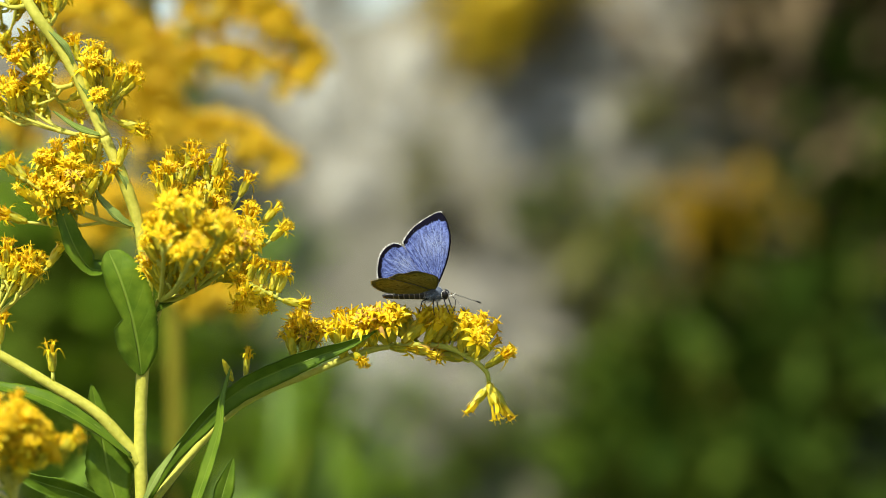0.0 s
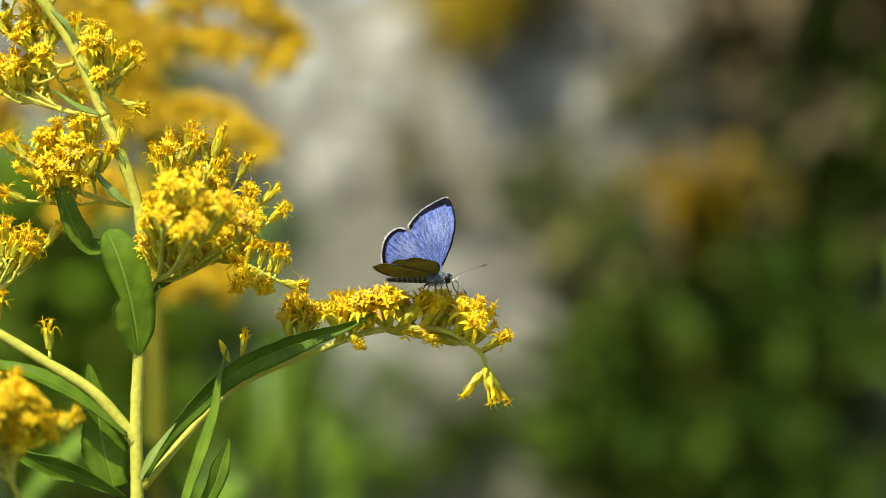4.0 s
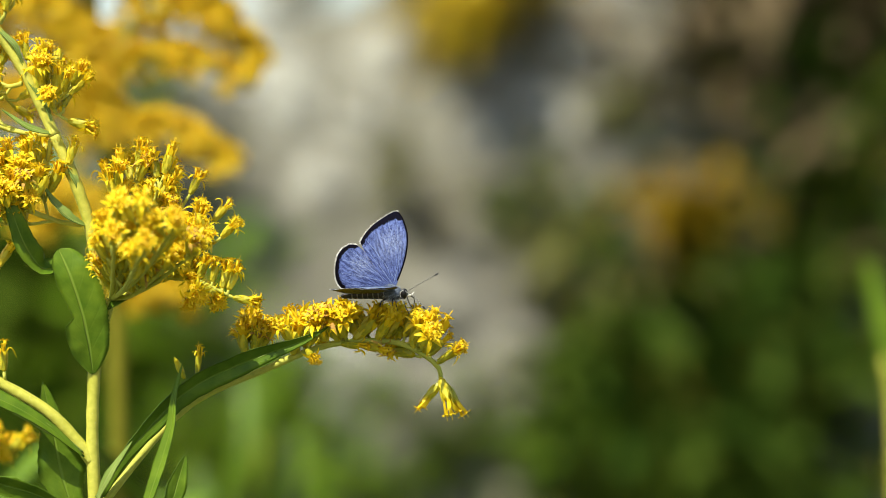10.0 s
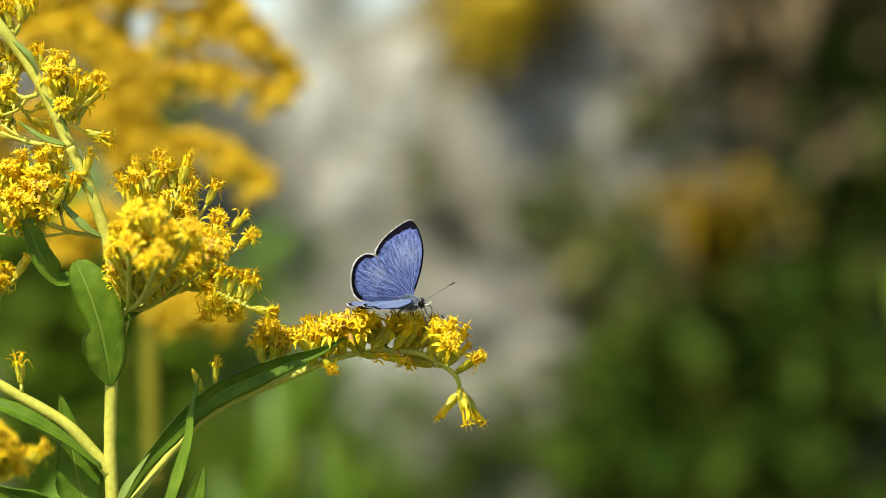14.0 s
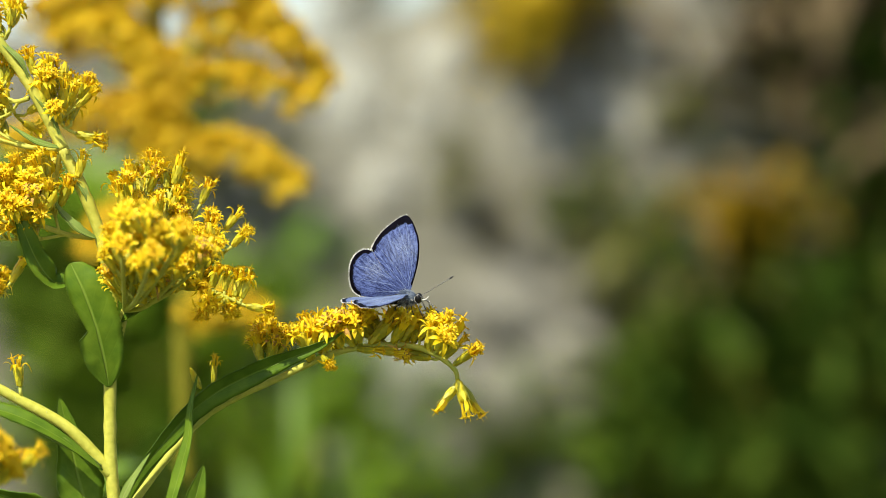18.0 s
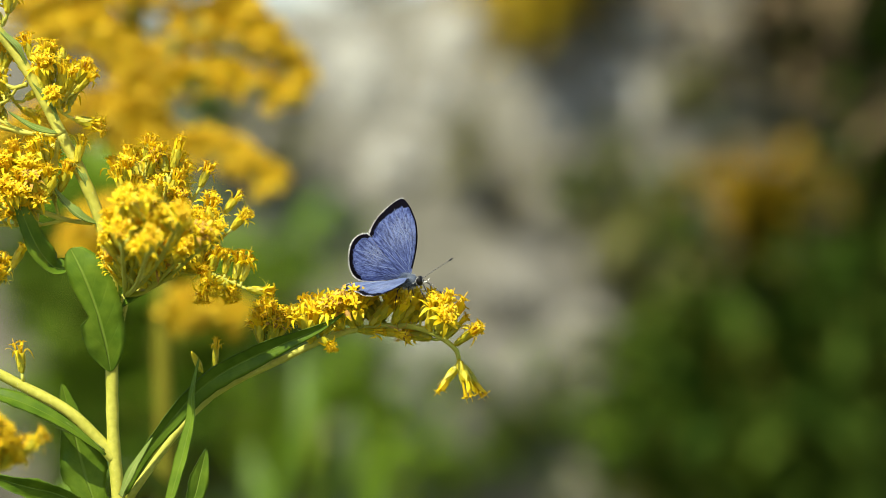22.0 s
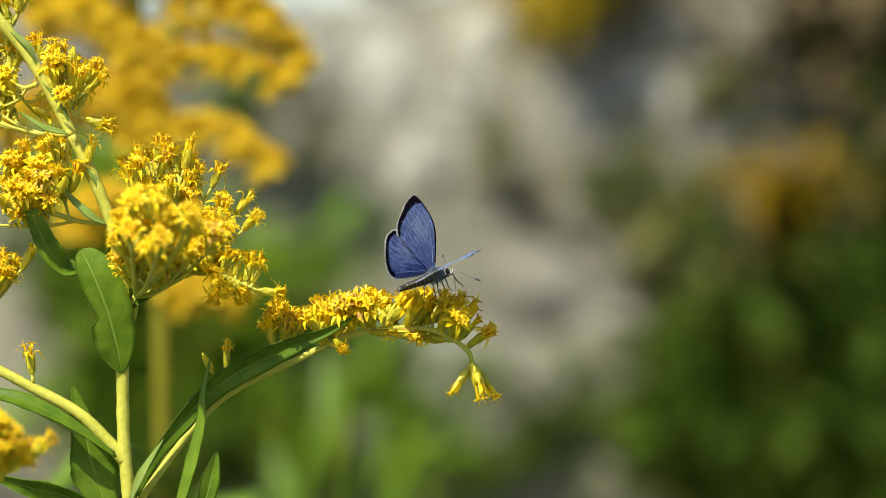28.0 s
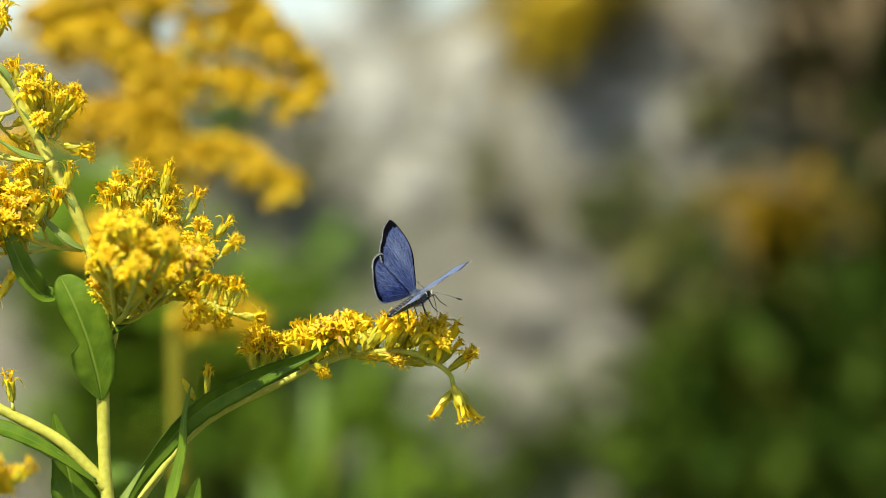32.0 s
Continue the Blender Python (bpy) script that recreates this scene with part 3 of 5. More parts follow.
# fork to the side, with the leaves below it
fork = [V(-53.6, -38), V(-56.4, -34.2), V(-61.6, -28.8), V(-69.3, -24.1), V(-76.1, -20.1), V(-82, -17), V(-90, -14)]
fb = bmesh.new()
tube(fb, spline(fork, 30), 0.00118, 0.0008, 9, wobble=0.12)
part("side_branch", fb, M_STEM, shoot, "forking pale green side branch")
for p, d, k in ((V(-69.0, -23.4), V(-0.3, 4.6), "half"), (V(-78.6, -18.5), V(0.3, 5), "open"), (V(-84.5, -15.5), V(-1, 4), "half")):
    tmp = bmesh.new()
    tube(tmp, [p, p + d * 0.35], 0.0004, 0.00032, 6)
    part("flower_stalk", tmp, M_BRANCH, shoot)
    part("flower_head", HEADS[k][1], [], shoot, m=turned(p + d * 0.33, d.normalized(), 1.0, 1.15))
blade([V(-55, -37, -1.5), V(-62, -31, -3), V(-70, -26.6, -3), V(-79, -24.2, -2), V(-87, -23.6, -1)], 3.6, (-0.2, -0.6, 0.75), M_LEAF_DARK, peak=0.5)
blade([V(-55.2, -36.1, -1.2), V(-59.9, -32.7, -2), V(-63.4, -30.7, -2.4), V(-67.4, -29.1, -2.4)], 1.9, (0.1, -0.75, -0.6), M_BRACT, "pale underside of a folded leaf", peak=0.5, fold=0.1)
blade([V(-57.6, -46.4, 3), V(-59.6, -38.9, 2.4), V(-60.8, -31.9, 1.6), V(-62.3, -23.9, 0.6)], 8.6, (0.1, -0.8, 0.5), M_LEAF, "broad green leaf in dappled shade", peak=0.3, base=0.6)
blade([V(-55.2, -47.4, -3), V(-63.4, -43.1, -6), V(-70.4, -40.9, -7), V(-77.6, -38.3, -6)], 4.6, (0.3, -0.75, -0.55), M_LEAF_DARK, peak=0.5)
# big cluster beside the stem
hub = V(-50, -9, 0)
tips = [V(-48.5, 10.5, -1), V(-45.5, 13, 2), V(-41, 11.5, 0), V(-37, 8, 3), V(-33.5, 3, 1), V(-42.6, 4.4, -37.4), V(-37.1, 2, -40.8), V(-46.6, 3.9, -32.3), V(-31.5, 0.5, -9), V(-41, 7.5, 9), V(-34.5, -1.5, -25.5), V(-47.1, 0, -34), V(-42, -1.5, -42.5), V(-47, -4, -18.7), V(-39.5, -4, -22.1)]
twig("flower_cluster_stalk", [(([hub, hub.lerp(t, 0.45) + V(0, -1.5), t], 11), dict(up=0.8, spread=0.65, start=0.45, ped=(0.8, 2.6), size=(0.95, 1.25), r0=0.00055, r1=0.0003)) for t in tips], 21,
     "branched stalk of a dense domed flower cluster", mix=(0.6, 0.2, 0.04, 0.06, 0.1))
twig("flower_cluster_stalk", [(([hub, V(-43, -6.0, -7), V(-36, -5.4, -10), V(-28.8, -8.6, -10)], 26), dict(up=0.6, spread=0.7, start=0.35, size=(0.9, 1.15), ped=(0.2, 1.0), r0=0.0005, r1=0.0003)),
                        (([hub, V(-46, -8, -3), V(-42, -6.5, -6)], 7), dict(up=0.8, spread=0.6, start=0.4))], 22, "drooping stalk of a flower spray")
hb = bmesh.new()
tube(hb, spline([V(-53, -19), V(-51.5, -14.5, -0.5), hub], 8), 0.0009, 0.0008, 8, wobble=0.1)
part("side_branch", hb, M_BRANCH, shoot)
# clusters higher on the stem
def side_spray(root, tips, n, seed, **kw):
    d = dict(up=0.8, spread=0.75, start=0.3, ped=(1.0, 2.8), size=(0.95, 1.25), r0=0.0003, r1=0.00024)
    d.update(kw)
    mid = sum(tips, Vector()) / len(tips)
    stalk = spline([root, root.lerp(mid, 0.35) + V(0, -1.2), root.lerp(mid, 0.8) + V(0, -1.5)], 10)
    builds = [((stalk, 1), dict(d, r0=0.00048, r1=0.00034, start=0.95, end=0.99))]
    for k, t in enumerate(tips):
        a = stalk[4 + (k * 3) % 7]
        builds.append((([a, a.lerp(t, 0.5) + V(0, -0.6), t], n), dict(d)))
    twig("flower_cluster_stalk", builds, seed, "thin stalk of a loose flower cluster", stem=M_STEM)


side_spray(V(-55.2, 4), [V(-73.5, 12, -3), V(-71, 10, 2), V(-67, 12.5, -3), V(-62.5, 13.5, 0), V(-69, 7, -5), V(-71.5, 4.5, 0), V(-64, 8, -5)], 7, 31)
side_spray(V(-60.5, 19), [V(-62, 15.5, 3)], 2, 32, start=0.8)
for p, d, k in ((V(-57.4, 14.6, -1), V(1.2, 4), "half"),):
    part("flower_head", HEADS[k][2], [], shoot, m=turned(p, d.normalized(), 1.0, 1.1))
side_spray(V(-62.5, 24.5), [V(-61.8, 29.5, -2), V(-64, 31.5, 1), V(-58.4, 23, -1), V(-57.8, 27, -3), V(-60, 30, 2)], 4, 34)
side_spray(V(-60.4, 19.9), [V(-73.9, 25.1, 4), V(-76.4, 26.1, 6), V(-78.4, 24.6, 3), V(-81.4, 27.1, 2), V(-77.4, 23.1, 8)], 3, 35)
side_spray(V(-65.6, 29.1), [V(-70.6, 26.1, 3), V(-67.9, 25.6, 5), V(-72.4, 33.6, 6), V(-75.4, 32.6, 8), V(-70.9, 35.1, 4), V(-77.4, 34.1, 5)], 3, 36)
side_spray(V(-71.6, 40.1), [V(-69.4, 40.6, 3), V(-68.4, 43.1, 5)], 3, 37)
side_spray(V(-73.9, 43.1), [V(-76.9, 39.1, 4), V(-75.4, 43.6, 6), V(-81.4, 42.1, 4), V(-90, 64, 4), V(-78.9, 40.6, 8)], 3, 38)
side_spray(V(-82.4, -14.4), [V(-75.9, -5.9, -2), V(-73.6, -6.4, 1), V(-71.4, -5.1, -1), V(-77.9, -5.7), V(-74.9, -7.9, -2)], 3, 39, up=1.0, size=(0.95, 1.15), start=0.55)
# near cluster low beside the fork, closer to the lens
side_spray(V(-69, -45, -52), [V(-72, -30, -62), V(-76, -27.5, -59), V(-80, -29, -62), V(-68, -32.5, -62), V(-65, -34.5, -59), V(-78, -34.5, -64), V(-73, -32, -65), V(-69.5, -30, -57), V(-74, -36.5, -63)], 10, 40, size=(0.95, 1.2))
# short hairs along the stems
hs = random.Random(51)
hair = bmesh.new()
for line, r, n in ((spline(main, 60), 0.00115, 700), (spline(fork, 30), 0.001, 300)):
    for i in range(n):
        k = hs.randrange(2, len(line) - 8)
        p = line[k].lerp(line[k + 1], hs.random())
        d = (line[k + 1] - line[k]).normalized()
        o = Vector((hs.gauss(0, 1), hs.gauss(-0.3, 1), hs.gauss(0, 1)))
        o = (o - d * o.dot(d)).normalized()
        q = p + o * r * 0.9
        t = q + (o + d * hs.uniform(-0.2, 0.5)) * hs.uniform(0.0003, 0.0007)
        sd = d.cross(o) * 0.00003
        hair.faces.new([hair.verts.new(c) for c in (q - sd, q + sd, t)])
tagged(part("stem_hair", hair, M_WHITE, shoot, "fine pale hairs on the stem"), kind="stuff")

# ---- butterfly ----
butterfly = tagged(new("butterfly"), "small blue butterfly with black-bordered wings, feeding on a yellow flower spray", "butterfly")
MM = 0.001
bb = bmesh.new()
lathe(bb, [(-1.8 * MM, 0.5 * MM), (-1.2 * MM, 1.05 * MM), (0, 1.3 * MM), (0.9 * MM, 1.15 * MM), (1.5 * MM, 0.6 * MM)], 14, pose(0, 0, 0, 0, 90, 0))
part("thorax", bb, M_BODY, butterfly, "blue-grey furry thorax")
fr = random.Random(9)
bb = bmesh.new()
for i in range(620):
    o = Vector((fr.gauss(0, 0.6), fr.gauss(0, 1), fr.gauss(0.5, 1))).normalized()
    q = Vector((o.x * 1.5 + fr.uniform(-0.5, 0.3), o.y * 1.15, o.z * 1.15)) * MM
    t = q + (o + Vector((-0.9, 0, 0.1))).normalized() * fr.uniform(0.4, 1.0) * MM
    sd = Vector((0.2, 1, 0.3)).cross(o).normalized() * 0.04 * MM
    bb.faces.new([bb.verts.new(c) for c in (q - sd, q + sd, t)])
tagged(part("fur", bb, M_PELT, butterfly, "blue-grey fur on the thorax"), kind="stuff")
bb = bmesh.new()
for i in range(240):
    a = fr.uniform(math.pi, math.tau)
    x = fr.uniform(-1.6, 1.2)
    o = Vector((0, math.cos(a), math.sin(a)))
    q = Vector((x, o.y * 1.0, o.z * 1.1)) * MM
    t = q + (o + Vector((-0.5, 0, -0.1))).normalized() * fr.uniform(0.3, 0.8) * MM
    sd = Vector((1, 0, 0)) * 0.05 * MM
    bb.faces.new([bb.verts.new(c) for c in (q - sd, q + sd, t)])
tagged(part("fur", bb, M_BELLY, butterfly, "white fur under the thorax"), kind="stuff")
bb = bmesh.new()
prof = [(0, 0.75 * MM)]
for i in range(8):
    r = (0.95 - 0.06 * i) * MM
    prof += [((0.2 + i * 0.95) * MM, r * 0.93), ((0.65 + i * 0.95) * MM, r)]
prof += [(8.0 * MM, 0.25 * MM)]
lathe(bb, prof, 12, Matrix.Translation((-1.4 * MM, 0, -0.1 * MM)) @ pose(0, 0, 0, 0, -92, 0))
abdomen = part("abdomen", bb, M_BLACK, butterfly, "dark abdomen with pale rings")
for i in range(7):
    bb = bmesh.new()
    z, r = 0.1 + i * 0.95, (0.97 - 0.06 * i)
    lathe(bb, [(z * MM, r * 0.9 * MM), ((z + 0.12) * MM, r * 0.97 * MM), ((z + 0.24) * MM, r * 0.92 * MM)], 12, Matrix.Translation((-1.4 * MM, 0, -0.1 * MM)) @ pose(0, 0, 0, 0, -92, 0))
    part("ring", bb, M_RING, abdomen)
bb = bmesh.new()
lathe(bb, [(-0.75 * MM, 0.35 * MM), (-0.3 * MM, 0.72 * MM), (0.3 * MM, 0.72 * MM), (0.75 * MM, 0.3 * MM)], 12, Matrix.Translation((1.7 * MM, 0, -0.25 * MM)) @ pose(0, 0, 0, 0, 90, 0))
head = part("head", bb, M_WHITE, butterfly, "white-scaled head")
feelers = []
for s in (-1, 1):
    bb = bmesh.new()
    bmesh.ops.create_uvsphere(bb, u_segments=14, v_segments=10, radius=0.76 * MM, matrix=Matrix.Translation((1.95 * MM, s * 0.5 * MM, -0.15 * MM)) @ Matrix.Diagonal((0.85, 0.75, 1.15, 1)))
    part("eye", bb, M_EYE, head, "glossy black eye")
    bb = bmesh.new()
    tube(bb, [Vector((1.95 + 0.6 * math.cos(k * math.tau / 18), s * (0.72 - 0.1 * math.cos(k * math.tau / 18)), -0.15 + 0.76 * math.sin(k * math.tau / 18))) * MM for k in range(19)], 0.045 * MM, 0.045 * MM, 6)
    part("eye_rim", bb, M_WHITE, head, "white rim of scales round the eye")
    bb = bmesh.new()
    reach = spline([Vector((0, 0, 0)), Vector((2.0, s * 1.6, 1.0)), Vector((4.3, s * 4.2, 2.0))] if s > 0 else [Vector((0, 0, 0)), Vector((1.5, -1.3, -0.5)), Vector((3.3, -3.5, -1.9))], 39)
    for k, (a, b) in enumerate(zip(reach, reach[1:])):
        tube(bb, [a * MM, b * MM], 0.07 * MM, 0.07 * MM, 6, int(k % 3 == 1))
    antenna = part("antenna", bb, [M_BLACK, M_BELLY], butterfly, "thin black antenna ringed with white")
    antenna.location = Vector((2.45, s * 0.35, 0.2)) * MM
    tip, d = reach[-1], (reach[-1] - reach[-2]).normalized()
    bb = bmesh.new()
    tube(bb, [(tip + d * u) * MM for u in (-0.1, 0.2, 0.6)], 0.08 * MM, 0.19 * MM, 8)
    tube(bb, [(tip + d * u) * MM for u in (0.6, 0.9, 1.05)], 0.19 * MM, 0.08 * MM, 8)
    part("club", bb, M_BLACK, antenna, "black antenna club")
    feelers.append(antenna)
    bb = bmesh.new()
    tube(bb, spline([Vector((2.5, s * 0.25, -0.5)) * MM, Vector((3.2, s * 0.3, -0.35)) * MM, Vector((3.7, s * 0.35, 0.1)) * MM], 6), 0.12 * MM, 0.05 * MM, 6)
    part("palp", bb, M_WHITE, head, "white-haired palp")
    for k, x in enumerate((1.2, 0.2, -0.9)):
        bb = bmesh.new()
        knee = Vector((x + (0.8 - k * 0.9), s * 1.9, -0.7 - 0.2 * k))
        tube(bb, [Vector((x, s * 0.6, -0.7)) * MM, knee * MM], 0.16 * MM, 0.12 * MM, 6)
        tube(bb, [knee * MM, (knee + Vector((0.5 - k * 0.5, s * 0.1, -1.6))) * MM, (knee + Vector((1.1 - k * 0.9, s * 0.5, -2.7))) * MM], 0.12 * MM, 0.07 * MM, 6)
        part("leg", bb, M_BLACK, butterfly, "thin dark leg")
bb = bmesh.new()
tube(bb, spline([Vector((2.9, 0, -0.5)) * MM, Vector((3.7, 0, -1.0)) * MM, Vector((3.5, 0.1, -2.6)) * MM, Vector((3.0, 0.1, -3.6)) * MM], 10), 0.09 * MM, 0.06 * MM, 6)
part("proboscis", bb, M_BLACK, butterfly)

# wing outlines: along the body, outward (millimetres)
FORE = [(0.4, 0.3), (1.5, 3.2), (2.3, 6.2), (2.4, 9.2), (1.6, 12.0), (0.7, 13.5), (-0.2, 13.8), (-2.0, 12.9), (-3.9, 11.4), (-5.2, 10.0), (-6.0, 8.6), (-6.0, 7.8), (-4.5, 5.2), (-2.4, 2.4), (-0.8, 0.3)]
HIND = [(-0.5, 0.4), (-2.6, 4.0), (-5.4, 7.6), (-7.1, 8.4), (-8.5, 7.95), (-9.5, 6.9), (-10.0, 5.6), (-10.25, 4.2), (-10.25, 2.9), (-10.0, 1.8), (-9.5, 1.0), (-8.8, 0.5), (-7.4, 0.1), (-4.5, -0.1), (-1.8, 0.0)]


def wing_height(p, curve):
    """Lift of the skin above the wing's plane: (towards the tip, camber at half span, fold along the body)."""
    return curve[0] * (p.y / 14) ** 2 - curve[2] * max(0.0, 2.4 - p.y) ** 2 * min(1.0, max(0.0, -p.x - 0.5) / 2) + curve[1] * math.sin(math.pi * max(0.0, min(1.0, p.y / 14))) + 0.1 * math.sin(p.x * 1.4 + p.y * 0.6) * min(1, max(p.y, 0) / 6)


def wing_edge(outline, n=150):
    return spline([Vector((x, y, 0)) for x, y in outline] + [Vector((*outline[0], 0))], n)[:-1]


def wing(outline, outer, costa, broad, cell, spots, side, lift, curve):
    """One wing: two skins with a blue upper and a buff lower side tinted for sun through it, dark along the outer
    margin and thinly along the costa.
    """
    edge = wing_edge(outline)
    cen = Vector((sum(p.x for p in edge), sum(p.y for p in edge), 0)) / len(edge)
    root = Vector((*outline[0], 0))
    step = len(outline) / len(edge)
    rim = [p for i, p in enumerate(edge) if outer[0] <= i * step <= outer[1]]
    lead = [p for i, p in enumerate(edge) if costa[0] <= i * step <= costa[1]]
    rings = 26
    bm = bmesh.new()
    keys = {k: bm.verts.layers.float.new(k) for k in ("border", "cell", "spot", "ang", "rad")}
    centre = root.lerp(cen, 0.8)
    mid = Vector((*cell[:2], 0))
    layers = []
    for sgn in (1, -1):
        grid = []
        for k in range(rings + 1):
            f = k / rings
            row = []
            for p in edge:
                q = centre.lerp(p, f ** 0.8)
                v = bm.verts.new((q.x * MM, side * q.y * MM, (wing_height(q, curve) + lift + sgn * 0.03) * MM))
                wide = broad[0] + (broad[1] - broad[0]) * max(0.0, min(1.0, (q.y - 10.0) / 3.0))
                v[keys["border"]] = max(-2.0, 1.0 - min((q - e).length for e in rim) / wide, 1.0 - min((q - e).length for e in lead) / 0.34 if lead else -2.0)
                v[keys["cell"]] = math.exp(-((q - mid).length / cell[2]) ** 2)
                v[keys["spot"]] = max([max(0.0, 1.0 - (q - Vector((*c, 0))).length / 0.42) for c in spots])
                v[keys["ang"]] = math.atan2(q.x - root.x - 0.3, q.y - root.y + 1.2)
                v[keys["rad"]] = (q - root).length
                row.append(v)
                if k == 0:
                    break
            grid.append(row)
        layers.append(grid)
        n = len(edge)
        top = (sgn > 0)
        for j in range(n):
            q = (grid[0][0], grid[1][j], grid[1][(j + 1) % n])
            bm.faces.new(q if (top == (side < 0)) else q[::-1]).material_index = 0 if top else 1
        for k in range(1, rings):
            for j in range(n):
                q = (grid[k][j], grid[k + 1][j], grid[k + 1][(j + 1) % n], grid[k][(j + 1) % n])
                bm.faces.new(q if (top == (side < 0)) else q[::-1]).material_index = 0 if top else 1
    a, b = layers[0][rings], layers[1][rings]
    for j in range(len(edge)):
        bm.faces.new((a[j], a[(j + 1) % len(edge)], b[(j + 1) % len(edge)], b[j])).material_index = 0
    return bm


def wing_veins(lines, side, lift, curve):
    """Pale raised veins on the upper skin."""
    bm = bmesh.new()
    for pts in lines:
        line = spline([Vector((*p, 0)) for p in pts], 14)
        tube(bm, [Vector((q.x, side * q.y, wing_height(q, curve) + lift + 0.035)) * MM for q in line], 0.036 * MM, 0.02 * MM, 5)
    return bm


def wing_fringe(outline, spans, side, lift, curve, seed):
    """Short white hairs along the margin: (from, to, length)."""
    rng = random.Random(seed)
    bm = bmesh.new()
    fine = wing_edge(outline, 900)
    step = len(outline) / len(fine)
    for k in range(len(fine)):
        for lo, hi, ln in spans:
            if not lo <= k * step <= hi:
                continue
            if k % 7 > 4:
                continue
            p, d = fine[k], (fine[(k + 1) % len(fine)] - fine[k - 1]).normalized()
            o = Vector((d.y, -d.x, 0))
            tuft = 0.75 + 0.35 * math.sin(k * 0.62)
            t = p + (o + d * rng.uniform(-0.4, 0.4)) * ln * tuft * rng.uniform(0.7, 1.1)
            h = wing_height(p, curve) + lift
            for w in (0.03, -0.03):
                bm.faces.new([bm.verts.new(Vector((c.x, side * c.y, h + z)) * MM) for c, z in ((p - o * 0.05 - d * 0.035, w), (p - o * 0.05 + d * 0.035, w), (t + d * 0.03, 0), (t - d * 0.03, 0))])
    return bm


FORE_VEINS = [[(0.1, 1.2), (0.9, 5.2), (0.3, 7.0)], [(0.3, 7.0), (-1.6, 8.6), (-4.4, 10.2)], [(0.3, 7.0), (-0.6, 9.6), (-1.4, 12.2)], [(0.0, 2.0), (-2.4, 5.4), (-5.2, 8.8)], [(-0.3, 1.0), (-2.8, 4.2), (-5.7, 7.9)], [(0.6, 8.0), (0.5, 10.4), (0.2, 12.4)]]
HIND_VEINS = [[(-1, 0.8), (-2.6, 2.8), (-4.4, 4.6)], [(-4.4, 4.6), (-6.0, 6.2), (-7.4, 7.3)], [(-3.2, 3.0), (-6.6, 5.0), (-8.9, 5.7)], [(-2.2, 1.6), (-6.4, 2.8), (-9.2, 3.4)], [(-1.6, 0.5), (-5.4, 0.9), (-8.4, 1.2)]]
FORE_SPOTS = [(-1.2, 10.6), (-2.6, 9.6), (-3.8, 8.4), (0.2, 11.2), (0.6, 7.0)]
HIND_SPOTS = [(-8.4, 5.9), (-8.7, 4.2), (-8.4, 2.6), (-6.2, 6.6), (-5.8, 3.6), (-4.2, 2.2), (-6.6, 1.4)]
wings = {}
for s, nm in ((1, "left"), (-1, "right")):
    cv = (0.5, 0.7 if s > 0 else 0.4, 0.0)
    ch = (*cv[:2], 0.09 if s < 0 else 0.06)
    fw = part("forewing", wing(FORE, (5.0, 10.6), (0.5, 5.2), (0.85, 1.55), (-0.6, 8.0, 2.6), FORE_SPOTS, s, 0.08, cv), [M_WING_UP, M_WING_UNDER], butterfly, "blue forewing with a black border and white fringe")
    hw = part("hindwing", wing(HIND, (2.6, 10.6), (20, 21), (0.78, 0.78), (-5.4, 4.6, 1.8), HIND_SPOTS, s, -0.08, ch), [M_WING_UP, M_WING_UNDER], butterfly, "rounded blue hindwing with a black border and white fringe")
    part("veins", wing_veins(FORE_VEINS, s, 0.08, cv), M_VEIN, fw, "pale blue wing veins")
    part("veins", wing_veins(HIND_VEINS, s, -0.08, ch), M_VEIN, hw, "pale blue wing veins")
    tagged(part("fringe", wing_fringe(FORE, ((5.4, 10.9, 0.24), (10.9, 12.8, 0.05)), s, 0.08, cv, 5 + s), M_FRINGE, fw, "white hair fringe"), kind="stuff")
    tagged(part("fringe", wing_fringe(HIND, ((2.3, 11.5, 0.26), (11.5, 14.2, 0.25)), s, -0.08, ch, 9 + s), M_FRINGE, hw, "white hair fringe"), kind="stuff")
    wings[nm] = (fw, hw)


# ---- goldenrod behind, out of focus ----
def joined(name, items, mats, parent=None, label="", kind="stuff"):
    """One mesh from many placed copies of small templates (verts, faces, material numbers)."""
    vs, fs, ms, off = [], [], [], 0
    for (tv, tf, tm), m in items:
        a = np.array(m)
        vs.append(tv @ a[:3, :3].T + a[:3, 3])
        fs += [[i + off for i in f] for f in tf]
        ms += tm
        off += len(tv)
    me = bpy.data.meshes.new(name)
    me.from_pydata(np.concatenate(vs).tolist(), [], fs)
    for m in mats:
        me.materials.append(m)
    me.polygons.foreach_set("material_index", ms)
    ob = new(name, me)
    ob.parent = parent
    return tagged(ob, label, kind=kind)


def template(me):
    v = np.zeros(len(me.vertices) * 3)
    me.vertices.foreach_get("co", v)
    return v.reshape(-1, 3), [list(p.vertices) for p in me.polygons], [p.material_index for p in me.polygons]


